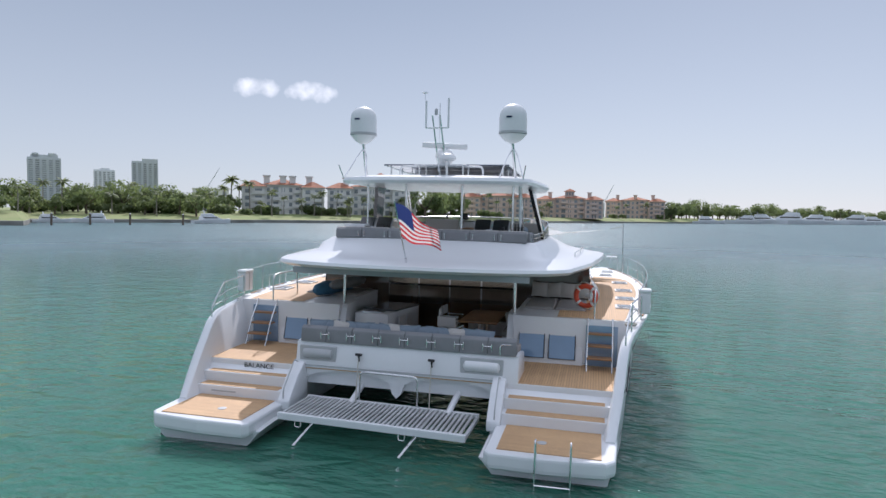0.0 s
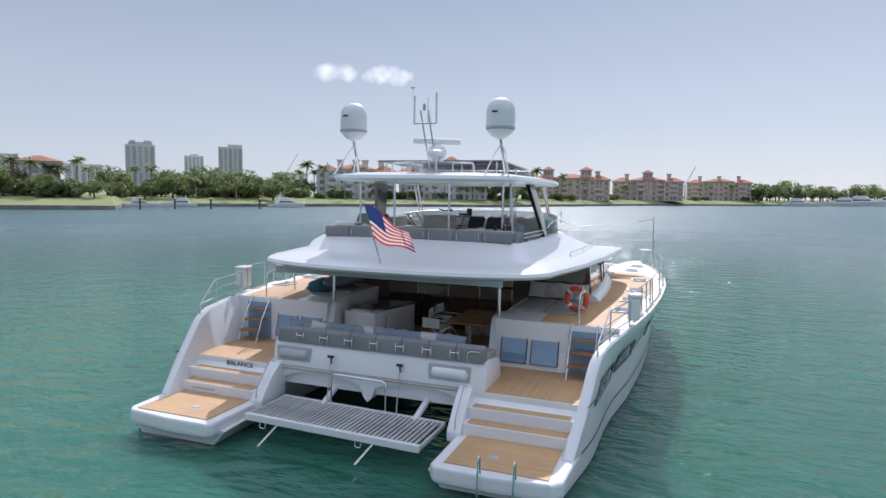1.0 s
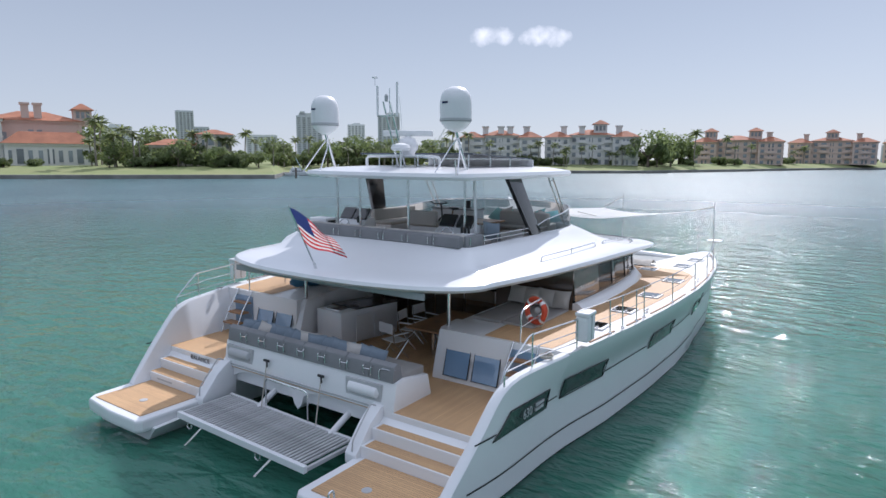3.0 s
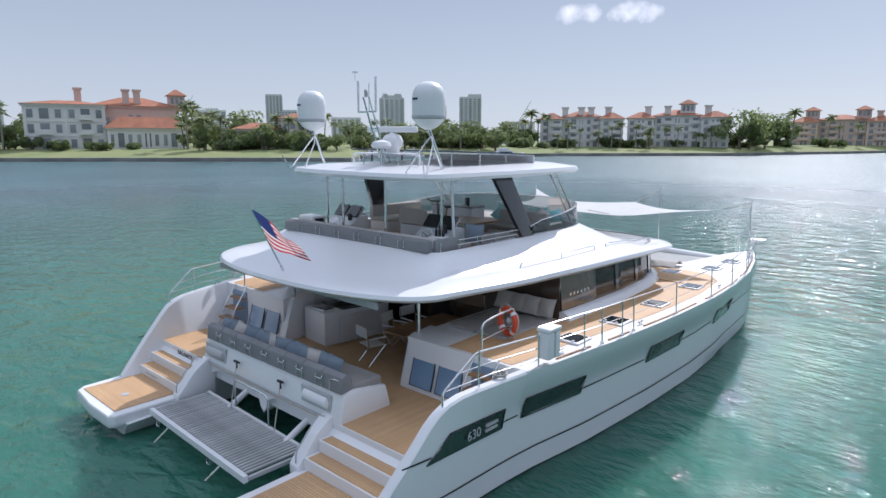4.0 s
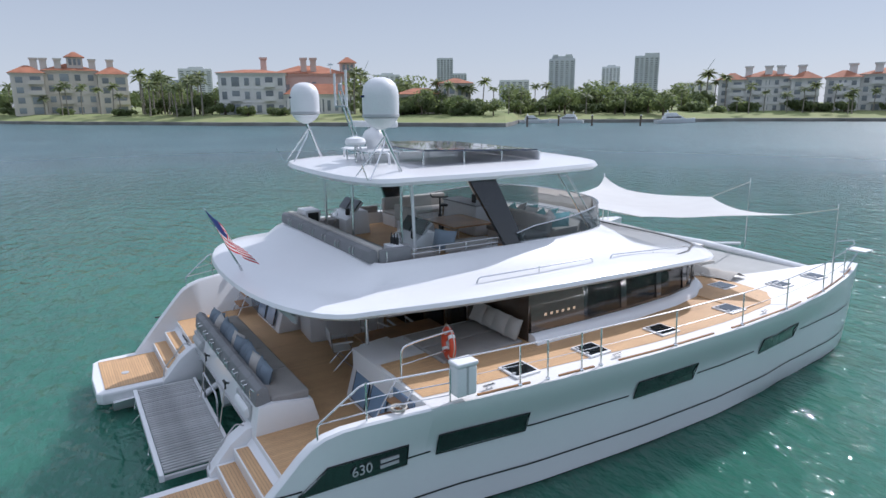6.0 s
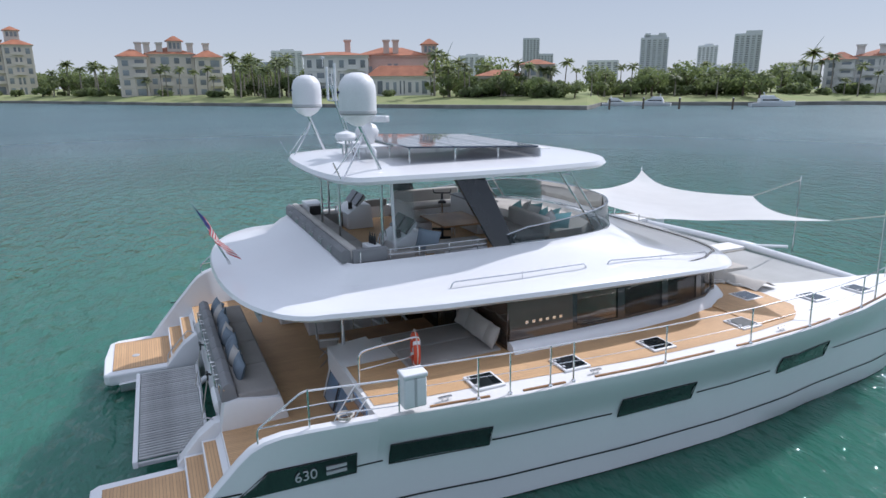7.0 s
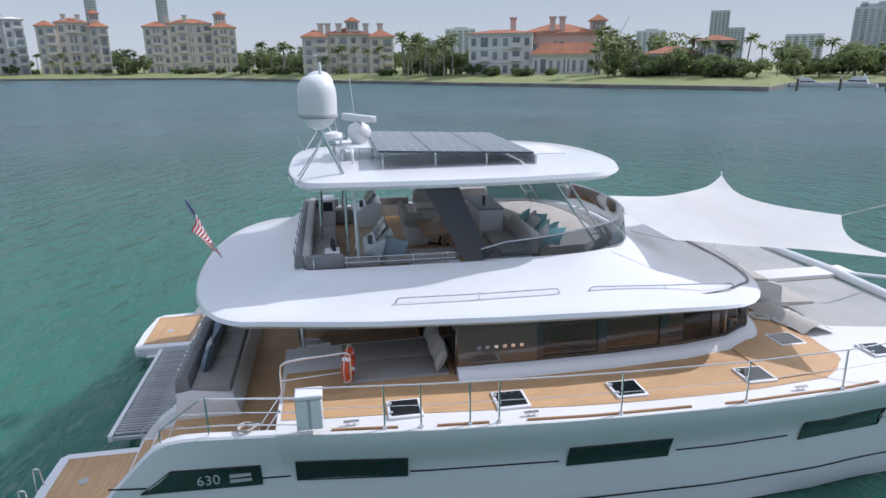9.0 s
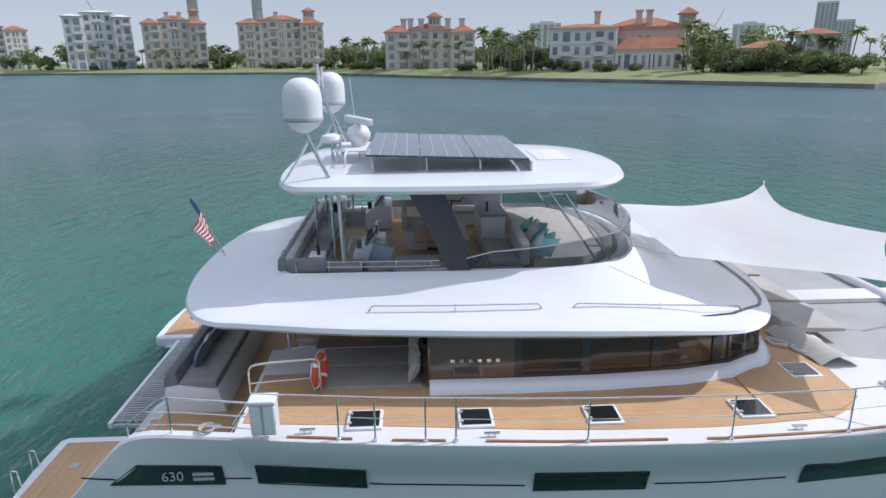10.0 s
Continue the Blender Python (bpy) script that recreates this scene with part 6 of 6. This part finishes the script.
# the red-roofed club house with its look-out tower
club = house_at(-70.9, 166, "pink club house with red tiled roofs and a look-out tower", name="club_house")
block(club, 16, 14, 8.2, -9.5, 0, 3, 6, STUCCO_W, 0.9)
block(club, 19, 16, 8.4, 5.0, 8, 1, 3, STUCCO_P, 2.0)
block(club, 17, 7, 3.9, 7.0, -1.5, 1, 9, STUCCO_W, 2.2)
tower_top(club, 15.0, 9, 8.0, 3.8, 3.2, STUCCO_P)
for x in (-6.8, 3.4, 5.9):
    chimney(club, x, 9, 8.6, 1.5, 3.2, STUCCO_P)
villa = house_at(-58.6, 148, "cream villa with arched loggias among palms", name="villa")
block(villa, 7, 9, 5.6, 5.2, 0, 2, 4, STUCCO, 1.0)
block(villa, 11, 9, 3.6, -3.0, 1, 1, 6, STUCCO, 1.2)

# apartment row across the inlet
apartments(-34.4, -27.2, 184, 12.6, 4, "grey-white waterfront apartments with tall bays", STUCCO_W, chimneys=(-0.2, 0.0, 0.12, 0.33), bays=11)
apartments(-26.8, -18.6, 188, 12.8, 4, "grey-white waterfront apartments with tall bays", STUCCO_W, chimneys=(-0.3, -0.1, 0.3), bays=12, towers=(0.1,))
apartments(-13.9, -7.0, 246, 12.6, 4, "pinkish waterfront apartments with roof terraces", STUCCO_P, towers=(-0.3, 0.2), chimneys=(0.35,), bays=13)
apartments(-6.6, -0.6, 285, 13.0, 4, "pinkish waterfront apartments with roof terraces", STUCCO_P, towers=(0.0,), chimneys=(-0.3, 0.3), bays=13)
apartments(-0.2, 4.9, 345, 14.0, 4, "pinkish waterfront apartments with roof terraces", STUCCO_P, chimneys=(-0.3, 0.0, 0.3), bays=14)
apartments(-37.5, -34.6, 270, 12.0, 3, "pale low apartment house behind trees", STUCCO_W, wings=False, roof=0)


def high_rise(az0, az1, d, top, mat, label, crown=0):
    az0, az1 = az0 - 0.9, az1 - 0.9
    d, top = d * 1.05, 7.1 + (top - 7.1) * 1.28
    w = span(az0, az1, d)
    house = house_at((az0 + az1) / 2, d, label, name="high_rise")
    dep = w * 0.8
    part("tower_shaft", box(-w / 2, w / 2, 0, dep, 0, top, 0.4), mat, house)
    bm = bmesh.new()
    k = max(6, int(top / 2.4))
    for i in range(1, k):
        box(-w / 2 - 0.35, w / 2 + 0.35, -0.35, dep, top * i / k - 0.5, top * i / k + 0.35, bm=bm)
    tagged(part("cladding", bm, mat, house), kind="stuff")
    for b in range(5):
        x = -w / 2 + (b + 0.5) * w / 5
        part("window_strip", box(x - w * 0.06, x + w * 0.06, -0.2, 0.2, 2, top - 2), WINDOW_FAR, house)
    if crown == 1:
        for x0, x1, h in ((-0.36, -0.16, 5), (0.12, 0.38, 5), (-0.4, 0.42, 3.0)):
            part("roof_crown", box(x0 * w, x1 * w, 1, dep - 1, top, top + h, 0.3), mat, house)
    elif crown == 2:
        part("roof_crown", box(-0.1 * w, 0.5 * w, 0.5, dep, top, top + 3, 0.3), mat, house)
    elif crown == 3:
        part("roof_crown", box(-0.2 * w, 0.25 * w, 1, dep, top, top + 2, 0.3), mat, house)
    return house


G1, G2 = "grey high-rise tower on the skyline", "pale concrete high-rise on the skyline"
high_rise(-47.1, -44.9, 800, 47, TOWER_A, G1, 1)
high_rise(-39.95, -38.0, 800, 48, TOWER_A, G1, 2)
high_rise(-42.6, -41.1, 900, 43, TOWER_B, G2, 3)
high_rise(-44.0, -40.2, 780, 20, TOWER_B, G2)
high_rise(-51.4, -48.8, 760, 26, TOWER_B, G2)
high_rise(-56.9, -55.5, 850, 52, TOWER_A, G1)
high_rise(-55.6, -54.3, 850, 36, TOWER_A, G1)
high_rise(-62.5, -60.2, 820, 34, TOWER_B, G2, 3)
high_rise(-78.6, -76.0, 800, 38, TOWER_B, G2, 3)
high_rise(-80.2, -78.4, 820, 28, TOWER_A, G1)
high_rise(-74.4, -72.8, 830, 36, TOWER_B, G2, 3)
high_rise(-107.0, -106.2, 700, 60, TOWER_A, G1)
high_rise(-102.0, -101.2, 700, 60, TOWER_A, G1)


# ---------------------------------------------------------------- trees
def frond_crown(bm, z, r, count, rnd, droop=0.55):
    for k in range(count):
        a = 2 * math.pi * k / count + rnd.uniform(-0.2, 0.2)
        lift = rnd.uniform(-0.25, 0.9)
        rows = []
        ln = r * rnd.uniform(0.8, 1.1)
        for t in (0.02, 0.25, 0.5, 0.75, 1.0):
            d = ln * t * math.cos(lift * (1 - t * 0.4))
            h = z + ln * t * math.sin(lift) - droop * ln * t * t
            w = ln * 0.17 * math.sin(math.pi * min(0.97, t * 0.85 + 0.12))
            side = Vector((-math.sin(a), math.cos(a), 0))
            mid = Vector((d * math.cos(a), d * math.sin(a), h))
            rows.append([mid - side * w - Vector((0, 0, w * 0.7)), mid, mid + side * w - Vector((0, 0, w * 0.7))])
        vs = [[bm.verts.new(p) for p in row] for row in rows]
        for p, q in zip(vs, vs[1:]):
            for i in (0, 1):
                bm.faces.new((p[i], p[i + 1], q[i + 1], q[i]))


def palm(h, r, seed):
    rnd = random.Random(seed)
    ob = thing("palm_tree", "tall slender palm tree with arching green fronds", "palm tree", "palms along the far shore")
    lean = rnd.uniform(-0.06, 0.06)
    pts = [(lean * h * t * t, 0.02 * h * math.sin(3 * t), h * t - 0.3) for t in (0, 0.25, 0.5, 0.75, 1.0)]
    part("trunk", tube(pts, [0.24, 0.19, 0.17, 0.16, 0.15], 6), PALM_TRUNK, ob)
    bm = bmesh.new()
    frond_crown(bm, h - 0.35, r, 16, rnd)
    frond_crown(bm, h - 0.1, r * 0.75, 9, rnd, 0.2)
    for v in bm.verts:
        v.co.x += pts[-1][0]
        v.co.y += pts[-1][1]
    part("crown", bm, LEAF_PALM, ob)
    return ob


def leafy(w, h, seed, name="broadleaf_tree"):
    """A trunk with limbs and a crown of many small leaf clumps, uneven and with gaps."""
    rnd = random.Random(seed)
    ob = thing(name, "spreading dark green broadleaf tree", "tree", "trees along the far shore")
    bm = tube([(0, 0, -0.3), (0.1, 0, h * 0.3), (0.0, 0.1, h * 0.6)], [0.35, 0.26, 0.12], 6)
    for k in range(5):
        a = k * 1.26 + rnd.uniform(-0.3, 0.3)
        tube([(0, 0, h * 0.28), (w * 0.2 * math.cos(a), w * 0.2 * math.sin(a), h * 0.5), (w * 0.38 * math.cos(a), w * 0.38 * math.sin(a), h * 0.68)], [0.16, 0.1, 0.04], 5, bm)
    part("trunk", bm, BARK, ob)
    bm = bmesh.new()
    blobs = [(rnd.uniform(-0.36, 0.36) * w, rnd.uniform(-0.36, 0.36) * w, h * rnd.uniform(0.42, 0.86), rnd.uniform(0.12, 0.22) * w) for _ in range(11)]
    for cx, cy, cz, cr in blobs:
        for _ in range(75):
            d = Vector((rnd.gauss(0, 1), rnd.gauss(0, 1), rnd.gauss(0, 0.8))).normalized() * cr * rnd.uniform(0.65, 1.05)
            p = Vector((cx, cy, cz)) + d
            n = (d.normalized() + Vector((rnd.uniform(-1, 1), rnd.uniform(-1, 1), rnd.uniform(-0.3, 1))) * 0.7).normalized()
            u = n.orthogonal().normalized()
            v = n.cross(u)
            s = rnd.uniform(0.22, 0.5)
            vs = [bm.verts.new(p + u * s * a + v * s * b) for a, b in ((-1, -0.4), (0.1, -0.7), (1, 0.1), (0.2, 0.8))]
            bm.faces.new(vs)
    part("crown", bm, LEAF, ob)
    return ob


PALMS = [palm(7.5, 2.3, 1), palm(9.5, 2.6, 2), palm(6.0, 2.5, 3), palm(8.5, 2.2, 4)]
TREES = [leafy(8, 6.5, 1), leafy(10, 7.5, 2), leafy(6, 4.5, 3)]
SHRUBS = [leafy(4.5, 2.4, 5, "shrub"), leafy(6, 1.9, 6, "shrub")]
for sh in SHRUBS:
    tagged(sh, "low clipped green shrub on the lawn", "shrub", "shrubs along the far shore")
used = set()


def plant(kind, az, back, scale, rnd):
    p = far_point(az, shore_d(az) + back, table(back, [(0, 0.75), (8, 1.45), (17, 2.15), (60, 2.35)]))
    m = Matrix.Translation(p) @ pose(0, 0, 0, 0, 0, rnd.uniform(0, 360)) @ Matrix.Scale(scale * FAR, 4)
    if kind not in used:
        used.add(kind)
        kind.matrix_basis = m
        return kind
    ob = copy_thing(kind, m)
    ob.matrix_basis = m
    return ob


rp = random.Random(11)
for az0, az1, n, back, lo, hi in ((-83.0, -78.2, 17, (10, 30), 0.95, 1.25), (-96.5, -91.5, 10, (14, 40), 0.9, 1.25), (-66.5, -63.5, 7, (14, 40), 0.9, 1.25), (-65, -52.5, 12, (16, 34), 0.7, 1.05), (-106, -104, 4, (10, 30), 0.9, 1.2), (-119, -107, 12, (8, 26), 0.8, 1.1), (-91, -84, 8, (10, 22), 0.7, 0.9), (-36, -33.5, 4, (16, 40), 0.9, 1.3), (-33, -19, 14, (7, 15), 0.6, 0.8), (-52, -36, 26, (6, 60), 0.5, 0.85), (-14, 5, 14, (10, 40), 0.7, 1.2), (5, 22, 16, (5, 60), 0.8, 1.3), (-140, -120, 14, (6, 40), 0.8, 1.2)):
    for k in range(n):
        plant(rp.choice(PALMS), az0 + (az1 - az0) * (k + rp.random()) / n, rp.uniform(*back), rp.uniform(lo, hi), rp)
for az0, az1, n, back, lo, hi in ((-52, -35, 40, (6, 50), 0.55, 1.0), (-96.7, -91.6, 9, (17, 36), 0.7, 1.1), (-83, -77.5, 8, (18, 38), 0.6, 0.9), (-66, -52.5, 18, (13, 28), 0.4, 0.75), (-106.3, -104, 4, (12, 26), 0.9, 1.4), (-18.4, -14, 9, (5, 30), 0.8, 1.3), (-119, -112, 6, (14, 22), 0.5, 0.8), (5, 24, 60, (2, 70), 0.9, 1.7), (-150, -119, 24, (4, 30), 0.7, 1.2), (24, 60, 40, (5, 80), 1.5, 2.8), (-122, -60, 70, (55, 110), 1.0, 1.6)):
    for k in range(n):
        plant(rp.choice(TREES), az0 + (az1 - az0) * (k + rp.random()) / n, rp.uniform(*back), rp.uniform(lo, hi), rp)
for k in range(110):
    az = rp.choice((rp.uniform(-119, -54), rp.uniform(-119, -54), rp.uniform(-34, 6), rp.uniform(-52, -34)))
    plant(rp.choice(SHRUBS), az, rp.uniform(14, 20), rp.uniform(0.6, 1.1), rp)


# ---------------------------------------------------------------- moored boats, posts, cranes
def motor_boat(az, d, length, turn, label="white motor yacht moored along the far shore"):
    b = thing("motor_boat", label, "boat", "boats along the far shore", m=Matrix.Translation(far_point(az, d, 0)) @ pose(0, 0, 0, 0, 0, -az + turn) @ Matrix.Scale(FAR, 4))
    L, W, H = length, length * 0.24, length * 0.09
    rows = []
    for t in (0, 0.3, 0.6, 0.8, 0.93, 1.0):
        w = W / 2 * (1 - max(0, (t - 0.45) / 0.55) ** 2.2 * 0.96)
        x = -L / 2 + L * t
        h = H * (0.85 + 0.5 * t)
        rows.append([(x, -w, h), (x, -w * 0.8, 0.05), (x, 0, -0.3), (x, w * 0.8, 0.05), (x, w, h), (x, 0, h + 0.05)])
    part("hull", rings(rows), GEL, b, smooth=True)
    part("deckhouse", prism([(-L * 0.32, H), (-L * 0.3, H * 2.0), (L * 0.08, H * 2.05), (L * 0.24, H * 1.15)], "xz", -W * 0.36, W * 0.36, 0.08), GEL, b, smooth=True)
    part("window_band", box(-L * 0.27, L * 0.1, -W * 0.37, W * 0.37, H * 1.45, H * 1.8), WINDOW_DARK, b)
    part("flybridge", prism([(-L * 0.28, H * 2.05), (-L * 0.26, H * 2.75), (-L * 0.02, H * 2.8), (L * 0.06, H * 2.05)], "xz", -W * 0.3, W * 0.3, 0.08), GEL, b, smooth=True)
    part("radar_arch", tube([(-L * 0.2, 0, H * 2.7), (-L * 0.22, 0, H * 3.5)], 0.12, 6), GEL, b)
    return b


rb = random.Random(4)
for az, d, ln in ((8.5, 355, 16), (11.2, 395, 20), (13.0, 430, 24), (14.4, 450, 30), (16.2, 480, 26), (17.6, 500, 22), (19.0, 520, 28), (20.6, 540, 24), (22.3, 560, 26)):
    motor_boat(az, d, ln, rb.choice((0, 180)) + rb.uniform(-12, 12))
motor_boat(-37.6, 147, 9, 25)
motor_boat(-46.8, 147, 8, 170)
motor_boat(-49.6, 146, 7, 10)
for az in (-44.6, -47.5, -40.5, -50.3):
    p = thing("channel_post", "weathered timber channel post standing in the inlet", "post", "channel posts", m=Matrix.Translation(far_point(az, 128 if az > -49 else 124, -0.6)) @ Matrix.Scale(FAR, 4))
    part("post", tube([(0, 0, 0), (0.05, 0, 2.6)], 0.18, 8), BARK, p)
    part("cap", lathe([(0.22, 2.6), (0.2, 2.68), (0.05, 2.8)], (0.05, 0, 0), 10), GREY_PLASTIC, p)


def crane(az, d, h, lean):
    c = thing("tower_crane", "raked lattice crane jib above the roofs", "crane", "cranes on the skyline", m=Matrix.Translation(far_point(az, d, 2)) @ pose(0, 0, 0, 0, 0, -az) @ Matrix.Scale(FAR, 4))
    a, b = Vector((0, 0, h * 0.45)), Vector((lean, 0, h))
    part("tower", tube([(0, 0, 0), a], 0.7, 4), TOWER_A, c)
    for o in (-0.5, 0.5):
        part("jib_chord", tube([a + Vector((o, 0, 0)), b], 0.14, 4), TOWER_A, c)
    for k in range(1, 9):
        p, q = a.lerp(b, k / 10), a.lerp(b, (k + 1) / 10)
        part("jib_lace", tube([p + Vector((0.5 * (1 - k / 10), 0, 0)), q - Vector((0.5 * (1 - k / 10), 0, 0))], 0.08, 4), TOWER_A, c)


crane(-35.9, 420, 28, 9)
crane(-0.2, 420, 22, 6)
crane(-65.0, 420, 30, 8)
crane(-113.5, 420, 40, -12)
